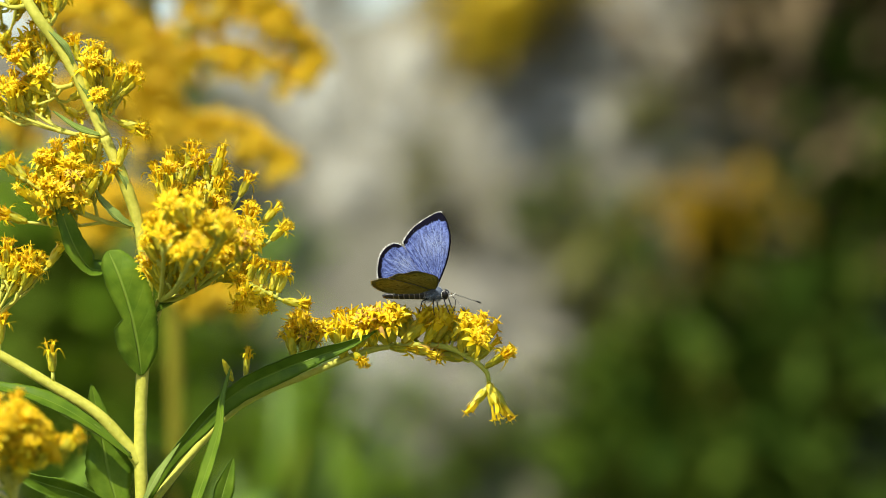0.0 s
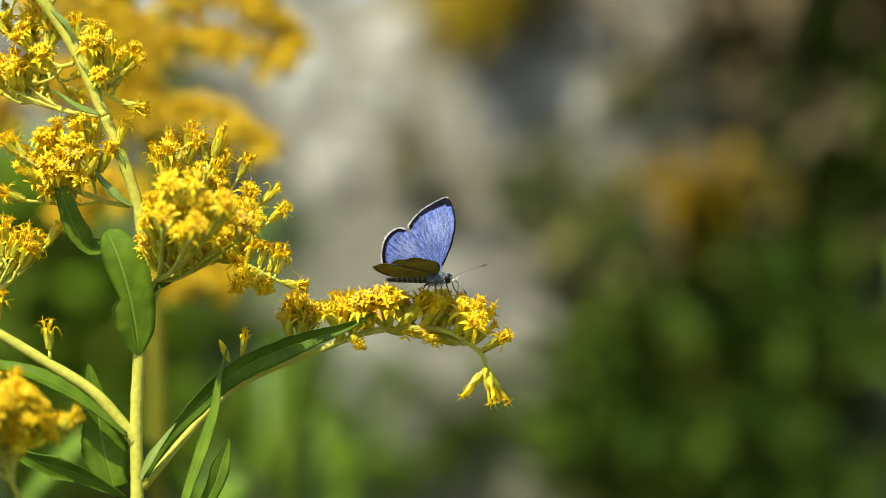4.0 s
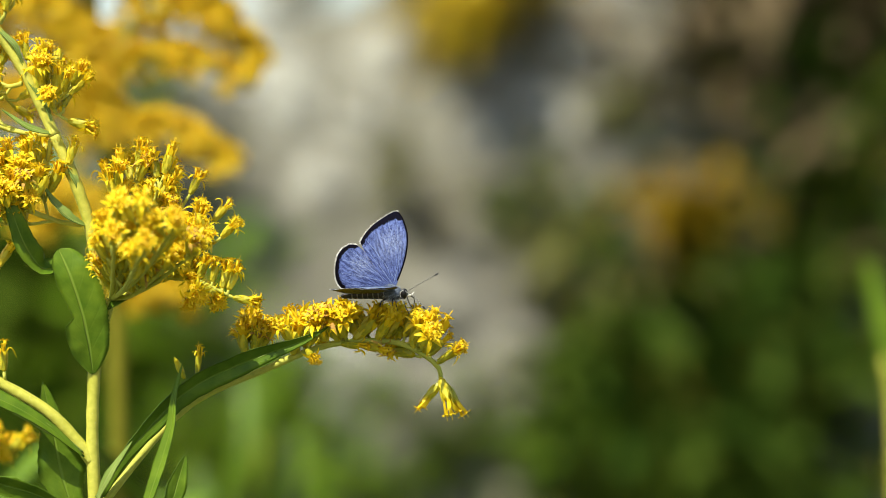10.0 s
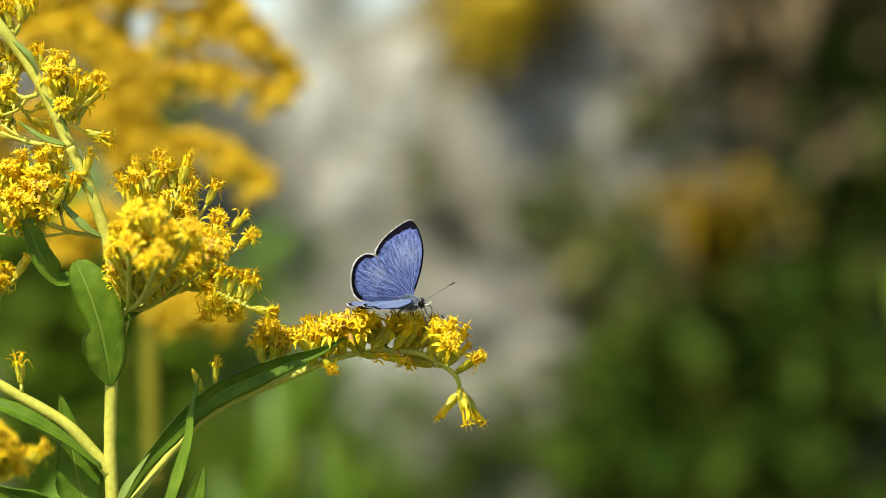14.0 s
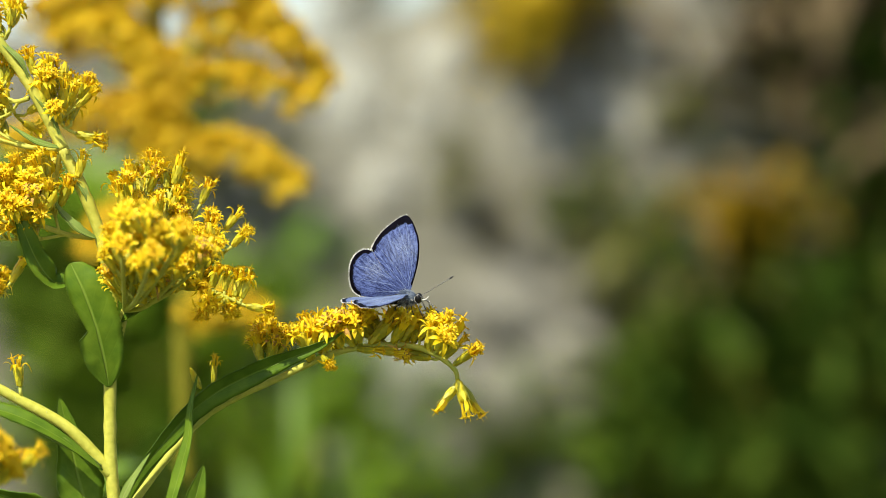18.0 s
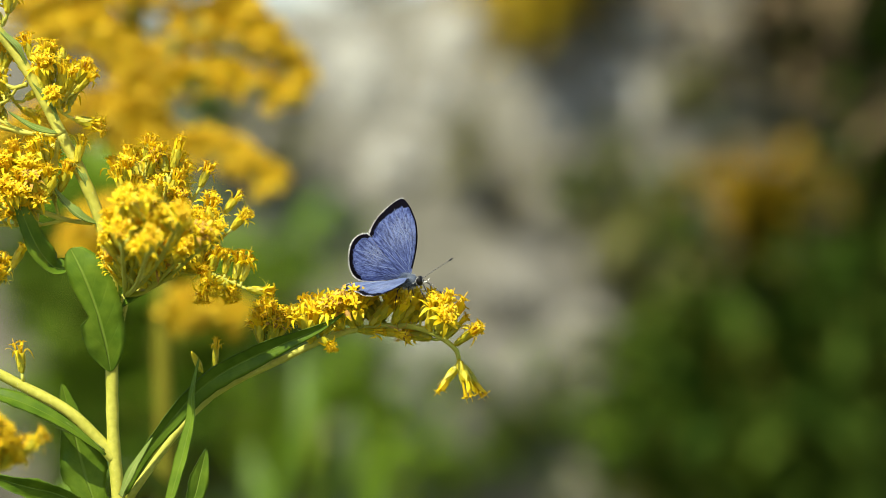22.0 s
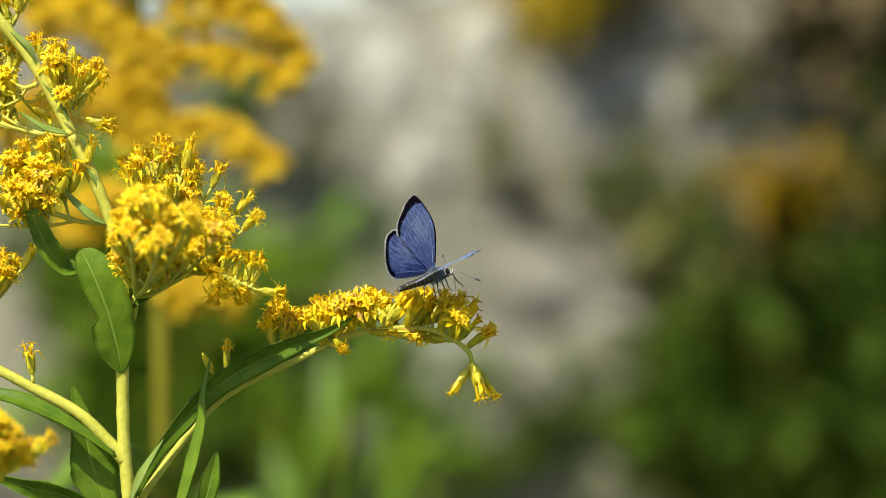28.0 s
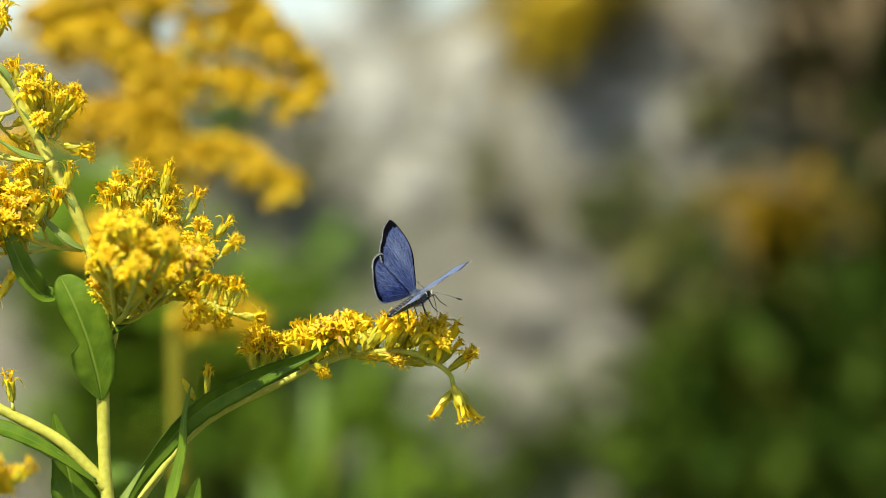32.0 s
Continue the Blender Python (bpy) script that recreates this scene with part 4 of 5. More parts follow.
def simple_head(rng):
    bm = bmesh.new()
    mm = 0.001
    lathe(bm, [(0, 0.25 * mm), (0.8 * mm, 0.8 * mm), (2.8 * mm, 0.85 * mm)], 6)
    for k in range(9):
        a = k / 9 * math.tau + rng.uniform(-0.2, 0.2)
        o, t = Vector((math.cos(a), math.sin(a), 0)), Vector((-math.sin(a), math.cos(a), 0))
        ln = rng.uniform(1.4, 2.3)
        z = Vector((0, 0, 1))
        q = [o * 0.3 + t * 0.35 + z * 2.8, o * 0.3 - t * 0.35 + z * 2.8, o * ln - t * 0.2 + z * (3.3 + rng.uniform(-0.3, 0.9)), o * ln + t * 0.2 + z * (3.4 + rng.uniform(-0.3, 0.9))]
        bm.faces.new([bm.verts.new(p * mm) for p in q]).material_index = 1
    me = link_mesh("simple_head", bm, [])
    t = template(me)
    bpy.data.meshes.remove(me)
    return t


FAR_HEADS = [simple_head(hr) for _ in range(4)]
behind = tagged(new("goldenrod"), "goldenrod with arching plumes of deep yellow flowers, behind the first", "wildflower")
REAR_Y = 0.32
behind.location = Vector((-0.066, REAR_Y, 0.0))


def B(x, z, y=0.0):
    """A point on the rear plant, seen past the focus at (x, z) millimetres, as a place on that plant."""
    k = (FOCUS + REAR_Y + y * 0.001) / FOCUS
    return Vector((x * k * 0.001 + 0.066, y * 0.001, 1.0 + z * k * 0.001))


def plume(pts, n, seed, thick=6.0, r=0.0009):
    rng = random.Random(seed)
    bm = bmesh.new()
    line = spline(pts, 24)
    tube(bm, line, r, r * 0.5, 7)
    ob = part("flower_branch", bm, M_BRANCH, behind, "arching plume of yellow flowers")
    items = []
    for i in range(int(n * 1.2)):
        u = 0.12 + 0.88 * rng.random()
        k = min(int(u * 24), 23)
        p = line[k]
        d = (line[k + 1] - line[k]).normalized()
        o = Vector((rng.gauss(0, 0.8), rng.gauss(0, 0.8), rng.gauss(0.7, 0.7)))
        o = (o - d * o.dot(d) * 0.7).normalized()
        items.append((rng.choice(FAR_HEADS), turned(p + o * rng.uniform(0.15, 1.0) * thick * 0.0008 * (1.1 - 0.5 * u), o, rng.uniform(0, 6), rng.uniform(0.9, 1.25))))
    joined("flower_head_mass", items, [M_DEEP, M_DEEP], ob)


tb = bmesh.new()
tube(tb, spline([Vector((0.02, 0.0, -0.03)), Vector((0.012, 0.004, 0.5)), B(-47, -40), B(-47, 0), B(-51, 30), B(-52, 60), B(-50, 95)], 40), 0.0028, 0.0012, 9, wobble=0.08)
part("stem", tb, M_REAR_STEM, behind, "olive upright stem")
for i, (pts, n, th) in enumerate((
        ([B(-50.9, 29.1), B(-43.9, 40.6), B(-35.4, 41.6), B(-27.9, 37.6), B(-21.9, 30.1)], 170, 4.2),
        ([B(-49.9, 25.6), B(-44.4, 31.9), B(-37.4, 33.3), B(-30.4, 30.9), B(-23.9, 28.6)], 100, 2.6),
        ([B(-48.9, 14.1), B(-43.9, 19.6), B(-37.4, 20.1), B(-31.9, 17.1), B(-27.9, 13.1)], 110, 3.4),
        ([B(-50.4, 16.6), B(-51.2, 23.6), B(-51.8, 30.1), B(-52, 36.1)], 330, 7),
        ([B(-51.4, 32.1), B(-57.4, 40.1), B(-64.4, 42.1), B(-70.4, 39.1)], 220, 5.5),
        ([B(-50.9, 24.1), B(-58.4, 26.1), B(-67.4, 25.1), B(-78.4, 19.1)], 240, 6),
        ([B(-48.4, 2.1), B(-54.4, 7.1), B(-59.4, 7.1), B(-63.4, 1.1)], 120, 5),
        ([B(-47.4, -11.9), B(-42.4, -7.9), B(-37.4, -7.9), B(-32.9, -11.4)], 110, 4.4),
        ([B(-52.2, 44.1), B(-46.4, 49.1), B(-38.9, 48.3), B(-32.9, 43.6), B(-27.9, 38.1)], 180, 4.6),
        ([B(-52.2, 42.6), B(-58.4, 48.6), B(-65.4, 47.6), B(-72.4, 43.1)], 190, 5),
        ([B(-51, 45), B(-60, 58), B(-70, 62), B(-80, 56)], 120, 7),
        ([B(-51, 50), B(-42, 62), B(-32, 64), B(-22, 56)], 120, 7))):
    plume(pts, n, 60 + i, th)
rb = random.Random(14)
for i in range(26):
    z = 0.35 + i * 0.023
    a = i * 2.4 + 0.5
    o = Vector((math.cos(a), math.sin(a) * 0.8, 0))
    ln = rb.uniform(0.06, 0.1)
    q = Vector((0.012, 0.003, z))
    part("leaf", leaf_mesh([q, q + o * ln * 0.5 + Vector((0, 0, ln * 0.35)), q + o * ln + Vector((0, 0, ln * rb.uniform(0, 0.5)))], ln * 0.2, Vector((0, 0, 1)), steps=12, cols=2), M_LEAF, behind)

edge_weed = tagged(new("weed"), "tall weed with a long upright green leaf, pale at its tip", "weed")
edge_weed.location = Vector((0.155, 0.55, 0.0))


def E(x, z, y=0.0):
    k = (FOCUS + 0.55) / FOCUS
    return Vector(((x + 1.4) * k * 0.001 - 0.155, y * 0.001, 1.0 + z * k * 0.001))


eb = bmesh.new()
tube(eb, spline([Vector((0, 0, -0.02)), Vector((-0.004, 0, 0.5)), E(86, -60), E(84, -20)], 20), 0.003, 0.0012, 8)
part("stem", eb, M_STEM, edge_weed, "thin pale stem")
for pts, w in (([E(99, -42), E(89, -26), E(82.8, -11), E(79.8, -1)], 0.012), ([E(86, -60), E(92, -35), E(99, -22)], 0.008), ([E(86, -75), E(93, -60), E(104, -58)], 0.009)):
    part("leaf", leaf_mesh(pts, w, Vector((-0.5, -0.8, 0.3)), steps=14, cols=2), M_LEAF, edge_weed)

mid_weed = tagged(new("weed"), "upright weed with lance-shaped dull green leaves before the bank", "weed")
mid_weed.location = Vector((-0.06, 0.85, 0.0))


def F(x, z, y=0.0):
    """A point on that weed, seen past the focus at (x, z) millimetres."""
    k = (FOCUS + 0.85 + y * 0.001) / FOCUS
    return Vector((x * k * 0.001 + 0.06, y * 0.001, 1.0 + z * k * 0.001))


mb = bmesh.new()
tube(mb, spline([Vector((0, 0, -0.02)), Vector((0.003, 0, 0.5)), F(-27, -70), F(-26, -34)], 20), 0.003, 0.001, 8)
part("stem", mb, M_REAR_STEM, mid_weed, "thin green stem")
for x0, z0, x1, z1, y1, w in ((-35, -56, -30, -26, -20, 0.009), (-27, -60, -26, -22, 0, 0.012), (-26, -56, -19, -31, 25, 0.009), (-27, -70, -14, -34, -15, 0.013), (-27, -64, -38, -38, 20, 0.012), (-26, -50, -29, -20, 30, 0.01), (-27, -74, -44, -46, -10, 0.013)):
    a, b = F(x0, z0), F(x1, z1, y1)
    part("leaf", leaf_mesh([a, a.lerp(b, 0.5) + Vector((0.3 * (b.x - a.x), 0, 0.006)), b], w, Vector((-0.3, -0.75, 0.6)), steps=14, cols=2), M_LEAF_DARK, mid_weed)

# ---- ground and the stony bank behind ----
gm = bmesh.new()
bmesh.ops.create_grid(gm, x_segments=60, y_segments=60, size=1.0)
for v in gm.verts:
    x, y = v.co.x, v.co.y
    v.co.x, v.co.y = math.copysign(abs(x) ** 3 * 400 + abs(x) * 4, x), math.copysign(abs(y) ** 3 * 400 + abs(y) * 4, y)
    v.co.z = 0.03 * noise.noise(v.co * 0.8) * min(1, 8 / (1 + v.co.length))
tagged(part("ground", gm, M_GROUND, None), "rough weedy field ground", "ground", kind="structure")


def bank_y(z):
    return 1.75 + 0.42 * z


def crest(x):
    """The height of the bank's upper edge: it climbs from a low saddle."""
    return float(np.interp(x, [-4, -0.6, -0.25, -0.1, -0.03, 0.06, 0.5, 1.2, 4], [1.15, 1.176, 1.18, 1.184, 1.2, 1.28, 1.7, 2.1, 2.2]))


bk = bmesh.new()
nx, nz = 200, 50
grid = [[None] * (nz + 1) for _ in range(nx + 1)]
for i in range(nx + 1):
    for j in range(nz + 1):
        x = -4 + 8 * i / nx
        z = -0.1 + (crest(x) + 0.1) * j / nz
        grid[i][j] = bk.verts.new((x, bank_y(z) + 0.08 * noise.noise(Vector((x * 2, z * 2, 0))) + (0.0 if j < nz else 0.25), z - (0.0 if j < nz else 0.02)))
for i in range(nx):
    for j in range(nz):
        bk.faces.new((grid[i][j], grid[i + 1][j], grid[i + 1][j + 1], grid[i][j + 1]))
back = [bk.verts.new((-4 + 8 * i / nx, 7.5, -0.1)) for i in range(nx + 1)]
for i in range(nx):
    bk.faces.new((grid[i][nz], grid[i + 1][nz], back[i + 1], back[i]))
bank = tagged(part("bank", bk, M_SOIL, None), "steep earth bank with pale stones and weeds", "bank", kind="structure")


def stone_mesh(seed, skin=None):
    bm = bmesh.new()
    bmesh.ops.create_icosphere(bm, subdivisions=2, radius=1.0)
    for v in bm.verts:
        d = v.co.normalized()
        v.co = d * (0.82 + 0.35 * noise.noise(d * 1.3 + Vector((seed * 7.1, 0, 0))) + 0.12 * noise.noise(d * 4 + Vector((0, seed * 3.3, 0))))
    return link_mesh("stone", bm, [skin or M_STONE])


STONES = [stone_mesh(i) for i in range(7)]
PALE = [stone_mesh(i + 20, M_STONE_PALE) for i in range(4)]
FAR = 3.0


def at_bank(x, z):
    """The place on the bank seen past the focus at (x, z) millimetres from it."""
    zz = 1.0 + z * 0.001 / FOCUS * FAR
    d = bank_y(zz) + FOCUS
    return Vector((x * 0.001 / FOCUS * d, bank_y(zz), 1.0 + z * 0.001 / FOCUS * d))


rs = random.Random(77)
# pale stones: (x, z, half width, half height) seen past the focus, in millimetres
# the one at (-22, 46) is added to stand in for a bright gap of sky
for x, z, w, h in ((-22, 24, 9, 12), (-15, 10, 9, 10), (-28, 36, 8, 6), (-10, 22, 7, 8), (8, -12, 13, 9), (18, -20, 12, 8), (0, 4, 6, 5), (46, 33, 10, 8), (10, 18, 8, 7), (22, 25, 8, 5), (30, 34, 9, 7), (28, 20, 7, 6), (36, 14, 7, 5), (-16, -30, 8, 7), (-24, -38, 9, 6), (-6, -24, 8, 6), (-70, 10, 8, 10), (-60, -20, 9, 8), (33, 2, 7, 7), (-36, -6, 7, 7), (60, -4, 7, 9), (-38, 28, 8, 8), (16, 5, 8, 6), (-28, 0, 7, 8), (24, -8, 9, 8), (22, 6, 8, 6), (6, -28, 11, 8), (20, -30, 9, 7), (-4, -36, 10, 7), (-22, 46, 8, 6), (44, 30, 9, 7), (38, 44, 8, 7), (52, 40, 9, 8), (58, 32, 7, 7), (-6, 32, 9, 8), (3, 27, 8, 7), (-14, -22, 9, 8), (-10, -38, 9, 7), (-30, -28, 9, 8)):
    p = at_bank(x, z)
    k = (p.y + FOCUS) / FOCUS * 0.001
    part("stone", rs.choice(PALE if (x < -7 and z > 5) or (z > 15 and x < 34) or (-17 < x < -13 and z < -20) else STONES), [], bank, m=Matrix.LocRotScale(p + Vector((0, 0.012, 0)), Euler((rs.uniform(-0.3, 0.3), rs.uniform(-0.5, 0.5), rs.uniform(-0.6, 0.6))), (w * k * 1.08, 0.032, h * k * 1.08)))
for i in range(170):
    x, z = rs.uniform(-1.6, 1.6), rs.uniform(0.02, 2.0)
    if z > crest(x) - 0.03 or abs(x) < 0.42 and 0.78 < z < 1.24:
        continue
    r = rs.uniform(0.03, 0.08)
    part("stone", rs.choice(STONES), [], bank, m=Matrix.LocRotScale((x, bank_y(z) + 0.02, z), Euler((rs.uniform(-1, 1), rs.uniform(-1, 1), rs.uniform(-1, 1))), (r, r * 0.8, r * 0.8)))


def weed_leaf(ln, wd):
    bm = bmesh.new()
    rows = []
    for i in range(6):
        u = i / 5
        w = wd * max(0.04, math.sin(math.pi * min(0.98, u ** 0.8)))
        y = u * ln
        z = 0.25 * ln * math.sin(u * 2.2) * 0.6
        rows.append([bm.verts.new((-w, y, z + w * 0.3)), bm.verts.new((0, y, z)), bm.verts.new((w, y, z + w * 0.3))])
    for a, b in zip(rows, rows[1:]):
        for k in (0, 1):
            bm.faces.new((a[k], a[k + 1], b[k + 1], b[k]))
    me = link_mesh("weed_leaf", bm, [])
    t = template(me)
    bpy.data.meshes.remove(me)
    return t


WEED_LEAVES = [weed_leaf(1.0, 0.16), weed_leaf(1.0, 0.24), weed_leaf(1.0, 0.1)]


def weed(p, size, n, mat, seed, leaf=0.45, label="low leafy weed on the bank", group="weeds on the bank", toward=0.4):
    """A clump of stems with many leaves, rooted at the bank behind p."""
    rng = random.Random(seed)
    root = Vector((p.x, p.y, p.z - size * 0.5))
    ob = tagged(new("weed"), label, "weed", group)
    ob.location = root
    bm = bmesh.new()
    items = []
    for s in range(max(3, n // 12)):
        tip = Vector((rng.gauss(0, 0.5), -abs(rng.gauss(0, toward)), rng.uniform(0.5, 1.1))) * size
        line = spline([Vector((0, 0.02, 0)), tip * 0.5 + Vector((0, 0, size * 0.12)), tip], 8)
        tube(bm, line, size * 0.012, size * 0.006, 5)
        for k in range(12):
            q = line[min(8, 1 + int(rng.random() * 8))]
            d = Vector((rng.gauss(0, 1), rng.gauss(-0.3, 0.8), rng.gauss(0.2, 0.7))).normalized()
            items.append((rng.choice(WEED_LEAVES), turned(q, d, 0, 1) @ Euler((-1.57, 0, rng.uniform(-0.6, 0.6))).to_matrix().to_4x4() @ Matrix.Scale(leaf * size * rng.uniform(0.6, 1.2), 4)))
    tagged(part("stem", bm, M_BRANCH, ob), kind="stuff")
    joined("foliage", items, [mat], ob)
    return ob


# DK clumps darken the right of the bank by leaf colour, in place of shade
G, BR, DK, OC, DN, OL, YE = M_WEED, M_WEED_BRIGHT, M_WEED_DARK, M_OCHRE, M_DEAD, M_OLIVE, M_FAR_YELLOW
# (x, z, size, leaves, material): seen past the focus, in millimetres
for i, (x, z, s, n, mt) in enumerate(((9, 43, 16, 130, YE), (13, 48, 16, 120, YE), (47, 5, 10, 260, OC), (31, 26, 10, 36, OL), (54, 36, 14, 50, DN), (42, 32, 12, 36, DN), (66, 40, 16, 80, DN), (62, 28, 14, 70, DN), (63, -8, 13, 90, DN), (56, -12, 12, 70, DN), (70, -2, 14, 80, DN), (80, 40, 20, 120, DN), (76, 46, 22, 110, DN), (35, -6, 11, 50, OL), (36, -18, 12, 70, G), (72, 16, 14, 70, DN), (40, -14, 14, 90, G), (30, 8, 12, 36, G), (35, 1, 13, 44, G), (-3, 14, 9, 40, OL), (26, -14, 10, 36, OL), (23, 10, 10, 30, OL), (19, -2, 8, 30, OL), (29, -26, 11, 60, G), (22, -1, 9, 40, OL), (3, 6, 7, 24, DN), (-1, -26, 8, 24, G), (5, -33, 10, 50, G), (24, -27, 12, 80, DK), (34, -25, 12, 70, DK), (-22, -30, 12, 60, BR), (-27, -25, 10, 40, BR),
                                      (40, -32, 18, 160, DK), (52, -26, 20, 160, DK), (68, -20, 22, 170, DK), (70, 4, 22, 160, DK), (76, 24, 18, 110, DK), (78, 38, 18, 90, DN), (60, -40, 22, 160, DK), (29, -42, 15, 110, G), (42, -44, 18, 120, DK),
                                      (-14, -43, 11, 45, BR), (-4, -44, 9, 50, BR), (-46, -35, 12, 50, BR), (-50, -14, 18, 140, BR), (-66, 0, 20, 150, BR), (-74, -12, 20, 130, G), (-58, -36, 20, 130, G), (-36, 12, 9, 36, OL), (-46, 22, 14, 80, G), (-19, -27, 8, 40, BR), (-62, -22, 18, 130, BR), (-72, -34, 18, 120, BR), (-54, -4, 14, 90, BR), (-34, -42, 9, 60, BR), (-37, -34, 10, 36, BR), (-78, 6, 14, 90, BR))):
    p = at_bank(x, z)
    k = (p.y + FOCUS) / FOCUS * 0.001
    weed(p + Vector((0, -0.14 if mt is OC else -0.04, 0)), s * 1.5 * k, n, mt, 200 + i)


ro = random.Random(404)
for i in range(70):
    x, z = ro.uniform(-1.8, 1.8), ro.uniform(0.05, 2.1)
    if z > crest(x) - 0.05 or abs(x) < 0.5 and 0.7 < z < 1.32:
        continue
    weed(Vector((x, bank_y(z) - 0.03, z)), ro.uniform(0.1, 0.24), 60, ro.choice((G, G, DK, OL, DN)), 500 + i)

PEBBLES = [template(m) for m in STONES[:3]]
gr = []
for i in range(900):
    x, z = ro.uniform(-0.6, 0.6), ro.uniform(0.6, 1.4)
    r = ro.uniform(0.004, 0.016)
    if z > crest(x) - 0.02:
        continue
    gr.append((ro.choice(PEBBLES), Matrix.LocRotScale((x, bank_y(z) + 0.08 * noise.noise(Vector((x * 2, z * 2, 0))) - r * 0.3, z), Euler((ro.uniform(0, 6), ro.uniform(0, 6), 0)), (r, r * 0.8, r * 0.7))))
tagged(joined("gravel", gr, [M_STONE], None, "loose pale gravel on the bank"), category="gravel", kind="stuff")

blades = []
for i in range(5000):
    x, y = ro.gauss(0, 1.6), ro.gauss(0.2, 1.3)
    if y > 1.75 or (x - 0.0) ** 2 + (y + 0.75) ** 2 < 0.16:
        continue
    h = ro.uniform(0.06, 0.22)
    blades.append((WEED_LEAVES[2], Matrix.LocRotScale((x, y, -0.01), Euler((1.35 + ro.uniform(-0.3, 0.3), ro.uniform(-0.3, 0.3), ro.uniform(0, 6.3)), "XYZ"), (h * 0.25, h, h))))
tagged(joined("grass", blades, [M_WEED], None, "short rough green grass on the ground"), category="grass", kind="stuff")


# ---- what moves ----
C = Vector((0, 0, 1.0))
SWAY = [
    (0.0, 0.0000, 0.0000, -0.0000, 0.000),
    (0.5, -0.0001, 0.0016, -0.0000, -0.013),
    (1.0, -0.0001, 0.0041, -0.0001, 0.124),
    (1.5, 0.0000, 0.0012, -0.0001, 0.276),
    (2.0, 0.0001, 0.0004, -0.0002, 0.329),
    (2.5, 0.0000, 0.0024, -0.0003, 0.545),
    (4.5, 0.0002, 0.0002, -0.0004, 0.763),
    (5.0, 0.0002, -0.0021, -0.0001, 0.397),
    (5.5, 0.0001, -0.0024, 0.0000, 0.061),
    (6.0, 0.0001, -0.0029, 0.0001, -0.094),
    (6.5, 0.0000, -0.0021, 0.0001, -0.235),
    (7.0, -0.0001, 0.0006, 0.0001, -0.285),
    (7.5, -0.0001, 0.0013, 0.0000, -0.125),
    (8.0, -0.0001, 0.0016, 0.0000, -0.126),
    (8.5, -0.0001, 0.0013, 0.0000, -0.121),
    (9.0, -0.0001, 0.0005, 0.0001, -0.273),
    (9.5, -0.0000, -0.0004, 0.0001, -0.295),
    (10.0, -0.0001, -0.0001, 0.0002, -0.452),
    (10.5, -0.0001, 0.0001, 0.0003, -0.574),
    (11.0, -0.0002, -0.0006, 0.0004, -0.874),
    (11.5, -0.0002, -0.0006, 0.0004, -0.885),
    (12.0, -0.0001, -0.0019, 0.0005, -0.995),
    (12.5, -0.0001, -0.0021, 0.0005, -0.959),
    (13.0, 0.0000, -0.0050, 0.0005, -0.923),
    (13.5, -0.0000, -0.0034, 0.0005, -0.913),
    (14.0, -0.0000, -0.0032, 0.0004, -0.803),
    (14.5, -0.0000, -0.0037, 0.0005, -0.978),
    (16.5, -0.0004, -0.0031, 0.0012, -2.439),
    (17.0, -0.0003, -0.0042, 0.0012, -2.375),
    (17.5, -0.0003, -0.0033, 0.0011, -2.387),
    (18.0, -0.0003, -0.0032, 0.0011, -2.271),
    (18.5, -0.0002, -0.0046, 0.0011, -2.115),
    (19.0, -0.0002, -0.0044, 0.0010, -2.052),
    (19.5, -0.0002, -0.0044, 0.0010, -1.892),
    (20.0, -0.0003, -0.0020, 0.0009, -1.961),
    (20.5, -0.0004, -0.0015, 0.0011, -2.315),
    (21.0, -0.0005, -0.0008, 0.0013, -2.713),
    (21.5, -0.0006, -0.0007, 0.0014, -3.101),
    (22.0, -0.0005, -0.0024, 0.0014, -3.043),
    (22.5, -0.0005, -0.0034, 0.0015, -3.048),
    (23.0, -0.0004, -0.0042, 0.0015, -3.006),
    (23.5, -0.0001, -0.0078, 0.0014, -2.647),
    (24.0, -0.0001, -0.0083, 0.0014, -2.784),
    (24.5, -0.0001, -0.0096, 0.0015, -2.802),
    (26.5, -0.0001, -0.0107, 0.0018, -3.393),
    (27.0, 0.0001, -0.0120, 0.0017, -3.124),
    (27.5, -0.0001, -0.0085, 0.0016, -3.119),
    (28.0, -0.0002, -0.0073, 0.0015, -2.997),
    (28.5, -0.0000, -0.0084, 0.0014, -2.766),
    (29.0, -0.0002, -0.0075, 0.0015, -3.049),
    (29.5, -0.0001, -0.0086, 0.0017, -3.269),
    (30.0, -0.0000, -0.0105, 0.0018, -3.456),
    (30.5, -0.0000, -0.0107, 0.0019, -3.657),
    (31.0, -0.0001, -0.0099, 0.0018, -3.606),
    (31.5, -0.0001, -0.0100, 0.0018, -3.544),
    (32.0, -0.0001, -0.0102, 0.0018, -3.564),
]
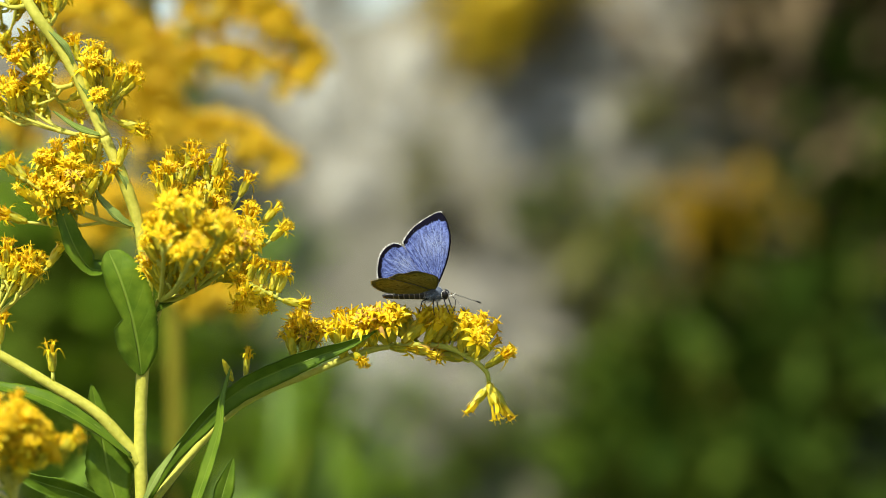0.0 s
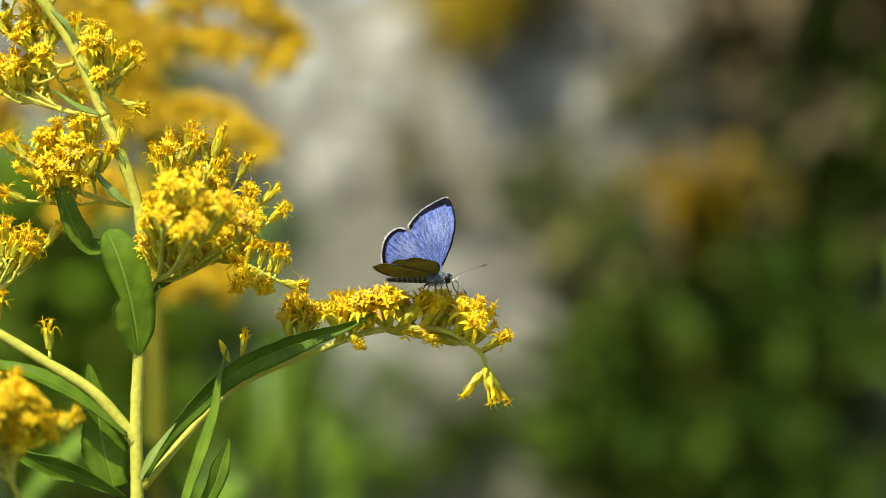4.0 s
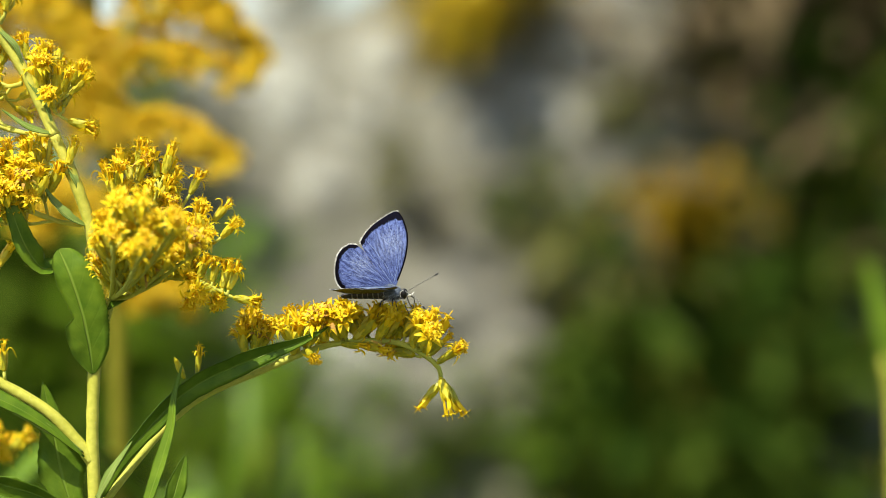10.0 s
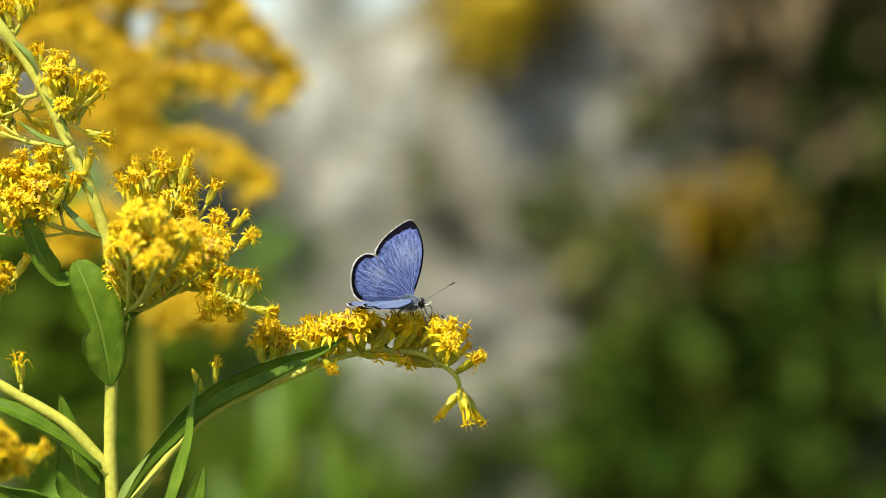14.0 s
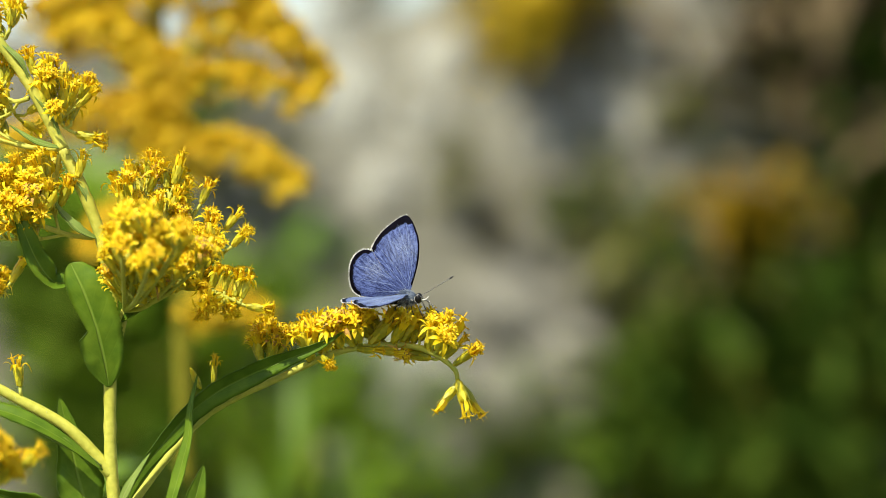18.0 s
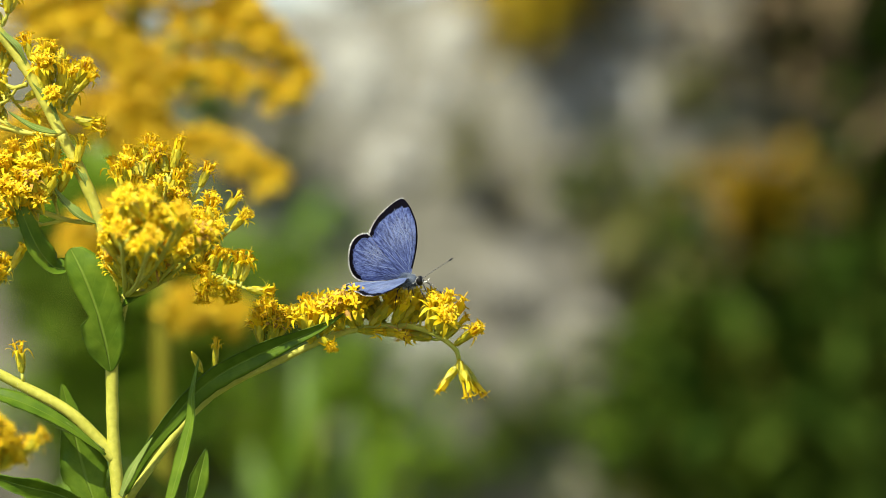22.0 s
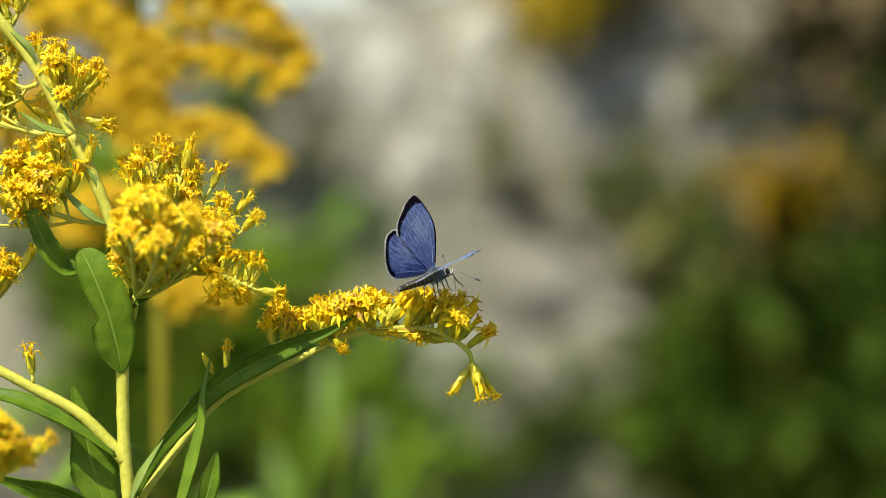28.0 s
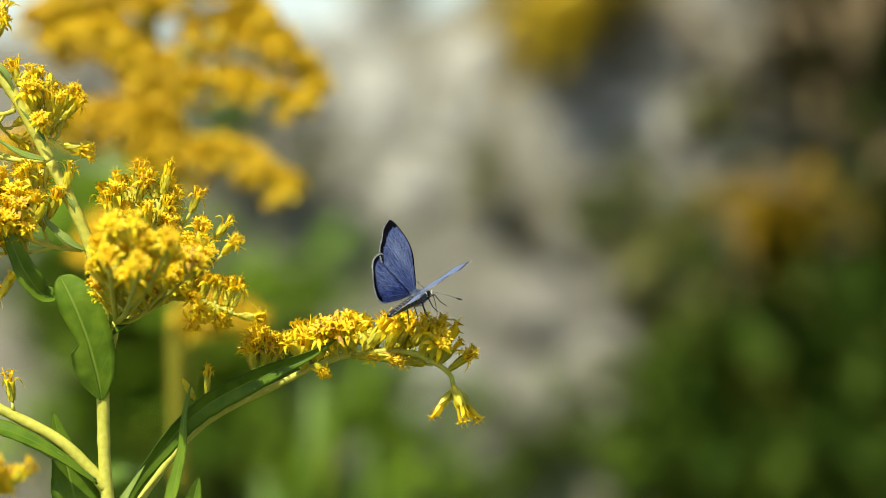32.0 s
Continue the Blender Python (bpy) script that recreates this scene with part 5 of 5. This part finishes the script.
REAR = [
    (0.0, 0.0000, -0.0000),
    (0.5, -0.0012, -0.0004),
    (1.0, -0.0006, -0.0008),
    (1.5, 0.0001, -0.0010),
    (2.0, 0.0003, -0.0012),
    (2.5, 0.0000, -0.0011),
    (4.5, -0.0044, -0.0005),
    (5.0, -0.0057, -0.0002),
    (5.5, -0.0071, 0.0002),
    (6.0, -0.0077, 0.0002),
    (6.5, -0.0072, 0.0002),
    (7.0, -0.0065, 0.0002),
    (7.5, -0.0061, 0.0001),
    (8.0, -0.0055, -0.0001),
    (8.5, -0.0044, 0.0001),
    (9.0, -0.0039, 0.0001),
    (9.5, -0.0039, 0.0001),
    (10.0, -0.0042, -0.0000),
    (10.5, -0.0038, 0.0001),
    (11.0, -0.0040, 0.0000),
    (11.5, -0.0036, -0.0001),
    (12.0, -0.0033, -0.0000),
    (12.5, -0.0032, -0.0006),
    (13.0, -0.0031, -0.0018),
    (13.5, -0.0018, -0.0026),
    (14.0, -0.0013, -0.0034),
    (14.5, -0.0014, -0.0045),
    (16.5, -0.0001, -0.0035),
    (17.0, 0.0018, -0.0033),
    (17.5, 0.0023, -0.0031),
    (18.0, 0.0038, -0.0036),
    (18.5, 0.0033, -0.0040),
    (19.0, 0.0010, -0.0043),
    (19.5, -0.0008, -0.0046),
    (20.0, -0.0036, -0.0055),
    (20.5, -0.0039, -0.0060),
    (21.0, -0.0034, -0.0071),
    (21.5, -0.0035, -0.0084),
    (22.0, -0.0024, -0.0081),
    (22.5, -0.0000, -0.0078),
    (23.0, 0.0017, -0.0066),
    (23.5, 0.0048, -0.0037),
    (24.0, 0.0053, -0.0022),
    (24.5, 0.0038, -0.0031),
    (26.5, -0.0057, -0.0037),
    (27.0, -0.0116, -0.0039),
    (27.5, -0.0073, -0.0032),
    (28.0, -0.0074, -0.0041),
    (28.5, -0.0076, -0.0040),
    (29.0, -0.0041, -0.0026),
    (29.5, -0.0023, -0.0022),
    (30.0, 0.0003, -0.0033),
    (30.5, -0.0014, -0.0028),
    (31.0, -0.0018, -0.0017),
    (31.5, 0.0004, -0.0035),
    (32.0, 0.0003, -0.0037),
]


def sway_at(t):
    """The upper shoot's pose in the world: it leans about the focus, with the wind."""
    for a, b in zip(SWAY, SWAY[1:]):
        if a[0] <= t <= b[0]:
            w = (t - a[0]) / (b[0] - a[0])
            x, y, z, r = (p + (q - p) * w for p, q in zip(a[1:], b[1:]))
            return Matrix.Translation((x, y, z)) @ Matrix.Translation(C) @ pose(0, 0, 0, 0, r, 0)


# t, x, z (mm from the focus), heading, nose up, roll, left and right wing raised, sweep of left and right forewing, of left and right hindwing
FLIGHT = [
    (0, -1.49, -7.91, -10.4, 0.5, 6.3, 71.6, 18, -2.1, 2.5, 1.9, 1.7),
    (0.5, -0.95, -8.08, -11.6, -0.4, 6.2, 69.9, 18, -2.2, 2.4, 1.7, 1.8),
    (1, -0.59, -8.41, -11.9, -2, 6.4, 68.9, 17.9, -2.6, 2.4, 1.8, 1.9),
    (1.5, -0.35, -8.55, -12.3, -1.2, 7, 69.2, 17.9, -3, 2.4, 2.7, 2),
    (2, -0.43, -8.49, -12.4, -0.6, 7.3, 68.4, 17.9, -2.8, 2.4, 2.8, 2.1),
    (2.5, -0.3, -8.33, -13.6, -0.1, 7.6, 67.8, 17.8, -3.2, 2.4, 3.5, 2.2),
    (4.5, -0.6, -7.96, -14.2, 0.6, 8.4, 64.5, 17.7, -1.8, 2.3, 2.6, 2.6),
    (5, -0.77, -8.27, -14.4, 0.2, 9, 64.7, 17.6, -1.6, 2.3, 2.5, 2.7),
    (5.5, -0.49, -8.27, -12.7, 0.6, 9.4, 66, 16.9, -1.4, 2.3, 2.7, 2.6),
    (6, -0.53, -8.3, -12.6, 0.8, 9.2, 65.2, 16.1, -1.4, 2.4, 2.7, 2.4),
    (6.5, -0.5, -8.27, -11.7, -0.2, 9.6, 66.5, 15.4, -1.4, 2.4, 2.6, 2.3),
    (7, -0.35, -8.37, -11.1, 0.3, 9.7, 66.8, 14.6, -1.4, 2.5, 2.8, 2.2),
    (7.5, -0.33, -8.3, -11.8, 0.4, 9.7, 66.8, 13.9, -1.6, 2.6, 3.2, 2.1),
    (8, -0.33, -8.31, -11.6, 0.3, 9.8, 67, 13.1, -1.5, 2.6, 3.2, 2),
    (8.5, -0.3, -8.39, -11.5, 0.3, 9.8, 67.1, 12.3, -1.5, 2.7, 3.3, 1.9),
    (9, -0.29, -8.51, -10.5, 0.3, 9.9, 67.5, 11.6, -1.5, 2.7, 3.2, 1.8),
    (9.5, -0.22, -8.53, -10.6, 0.5, 10, 68.2, 10.1, -1.2, 3.3, 3.2, 2),
    (10, -0.19, -8.53, -8.6, 0.6, 9.8, 68.3, 8.7, -1.4, 3.8, 3.3, 2.2),
    (10.5, -0.25, -8.5, -8.8, 1.1, 9.6, 68.4, 7.3, -1.2, 4.3, 3.3, 2.4),
    (11, -0.28, -8.67, -8.7, 1, 9.7, 69.2, 5.9, -1, 4.9, 3.2, 2.6),
    (11.5, -0.22, -8.6, -7.8, 1.2, 9.6, 69.5, 4.4, -1.2, 5.4, 3.4, 2.8),
    (12, -0.28, -8.75, -6.9, 1, 9.2, 69.2, 3, -1.4, 6, 3.4, 3),
    (12.5, -0.28, -8.7, -6.3, 1.3, 9, 69.3, 1.6, -1, 6.5, 3, 3.1),
    (13, -0.14, -8.73, -6.4, 1.6, 9, 69.9, 0.2, -0.7, 7, 3, 3.3),
    (13.5, -0.2, -8.61, -5.9, 1.5, 9.3, 70.6, 0.1, -0.9, 8, 3.1, 4.1),
    (14, -0.28, -8.51, -6.9, 1.4, 9.3, 70.8, -0, -0.7, 9, 2.9, 4.9),
    (14.5, -0.21, -8.59, -7.4, 1.7, 9.2, 70.8, -0.1, -0.8, 10, 2.9, 5.6),
    (16.5, -0.01, -8.83, -9.4, 1, 9.9, 73, -0.6, -0.2, 14, 2.3, 8.7),
    (17, 0.03, -8.98, -10.6, 0.7, 10.1, 73.3, -0.7, -0.2, 14.9, 2.4, 9.4),
    (17.5, -0.05, -8.81, -10.4, 0.7, 10.2, 73.7, -0.8, -0.2, 15.9, 2.3, 10.2),
    (18, -0.09, -8.81, -10.6, 0.9, 9.9, 73.5, -0.9, -0.3, 16.9, 2.1, 10.9),
    (18.5, -0.08, -8.88, -11.8, 1.1, 9.9, 73.7, -1, -0.1, 17.9, 2, 11.7),
    (19, -0.11, -8.64, -11.9, 1.8, 10.2, 74.6, -1.1, -0.1, 18.9, 2.2, 12.5),
    (19.5, -0.11, -8.76, -12.1, 1.9, 9.8, 74.9, -1.8, -0.4, 18.8, 2.3, 12.7),
    (20, 0.06, -8.66, -10.9, 2.2, 9.5, 75.9, -2.6, -0.7, 18.8, 2.3, 12.8),
    (20.5, 0.03, -8.87, -10.2, 2.2, 9.2, 76.8, -3.4, -0.7, 18.7, 2, 13),
    (21, -0.11, -9.09, -10, 2.5, 8.4, 76.8, -4.2, -0.9, 18.7, 1.5, 13.2),
    (21.5, 0.01, -9.17, -9.4, 3.2, 8.1, 78.2, -5, -0.6, 18.6, 0.9, 13.4),
    (22, 0.05, -9.24, -8.4, 3.2, 7.9, 79.2, -5.7, -0.4, 18.6, 0.4, 13.6),
    (22.5, 0.05, -9.09, -8.8, 3.6, 7.5, 79.8, -6.5, -0.6, 18.5, 0.4, 13.8),
    (23, 0.02, -9.1, -7.7, 3.1, 7.2, 80.4, -7.3, -1, 18.4, 0.4, 14),
    (23.5, -0.05, -9, -8.1, 3.7, 7.2, 81.2, -8.1, -0.8, 18.4, 0.5, 14.2),
    (24, -0.15, -8.79, -8.3, 4.2, 6.7, 81.7, -8.8, -0.8, 18.3, 0.4, 14.4),
    (24.5, 0.05, -8.61, -8.2, 6.5, 5.5, 83.8, -8.3, -0.5, 18.1, 0.6, 14.3),
    (26.5, 1.72, -7.98, 26.1, 14.4, -6.8, 90.4, -0.4, -0, 8.4, -2.1, 9.7),
    (27, 2.14, -7.7, 28.9, 14.6, -7.3, 90.9, -1.1, -1, 7.3, -2.3, 9.3),
    (27.5, 2.61, -7.88, 34.5, 12.7, -8.5, 92.8, 0.2, -1.6, 5.9, -3, 8.1),
    (28, 2.78, -8.02, 42.6, 11.4, -10.2, 92.3, 1.6, -0.4, 4.4, -5.2, 6.9),
    (28.5, 3.29, -8, 48.2, 10, -11.6, 92, 2.8, -0.5, 3.3, -5.8, 5.9),
    (29, 3.4, -7.89, 51.1, 10.4, -12.4, 93.4, 3.9, 0, 2.4, -5.9, 5),
    (29.5, 3.12, -8.27, 51.7, 9, -12.9, 94.3, 4.5, -0.8, 1.9, -5.8, 4.4),
    (30, 3.39, -8.27, 51.1, 10.6, -13, 95.5, 4.6, -0.7, 1.8, -6, 4.1),
    (30.5, 3.27, -8.02, 52.7, 14.2, -13.5, 94.9, 4.7, -0, 1.6, -5.8, 3.8),
    (31, 3.24, -7.81, 52.2, 15.2, -13.6, 96, 4.9, -0.1, 1.5, -6, 3.5),
    (31.5, 2.96, -7.81, 53.6, 15.3, -14, 94.5, 4.9, 0.6, 1.5, -6.6, 3.5),
    (32, 3.03, -7.89, 53.6, 15.1, -14, 94.4, 4.9, 0.8, 1.5, -6.9, 3.5),
]
# t, droop of the left and right antenna in degrees
FEEL = [(0, 52, 6), (2.5, 45, 4), (4.5, 4, 0), (13, 0, 0), (24.5, 0, 0), (26.5, -6, 14), (32, 6, 24)]


def motions():
    walk(shoot, [(t, Matrix.Translation(-BASE) @ sway_at(t)) for t, *_ in SWAY])
    rows, lf, lh, rf, rh = [], [], [], [], []
    for t in sorted({r[0] for r in SWAY} | {r[0] for r in FLIGHT}):
        for a, b in zip(FLIGHT, FLIGHT[1:]):
            if a[0] <= t <= b[0]:
                w = (t - a[0]) / (b[0] - a[0])
                x, z, yaw, nose, roll, left, right, sl, sr, hl, hr_ = (p + (q - p) * w for p, q in zip(a[1:], b[1:]))
                break
        rows.append((t, sway_at(t) @ Matrix.Translation(V(x, z)) @ pose(0, 0, 0, 0, 0, yaw) @ pose(0, 0, 0, 0, -nose, 0) @ pose(0, 0, 0, roll, 0, 0)))
        up_l, up_r = Matrix.Translation((0, 0.6 * MM, 0.7 * MM)) @ pose(0, 0, 0, left, 0, 0), Matrix.Translation((0, -0.6 * MM, 0.7 * MM)) @ pose(0, 0, 0, -right, 0, 0)
        lf.append((t, up_l @ pose(0, 0, 0, 0, 0, sl)))
        lh.append((t, up_l @ pose(0, 0, 0, 0, 0, hl)))
        twist = -7 * max(0.0, min(1.0, (t - 24.5) / 2))
        up_r = up_r @ pose(0, 0, 0, 0, twist, 0)
        rf.append((t, up_r @ pose(0, 0, 0, 0, 0, -sr)))
        rh.append((t, up_r @ pose(0, 0, 0, 0, 0, -hr_)))
    for w, keys in zip(wings["left"] + wings["right"], (lf, lh, rf, rh)):
        walk(w, keys)
    walk(butterfly, rows)
    for ob, k in zip(feelers, (2, 1)):
        place = ob.location.copy()
        walk(ob, [(r[0], Matrix.Translation(place) @ pose(0, 0, 0, 0, r[k], 0)) for r in FEEL])
    walk(behind, [(t, Matrix.Translation(Vector((-0.066 + x, REAR_Y, z)))) for t, x, z in REAR])


motions()
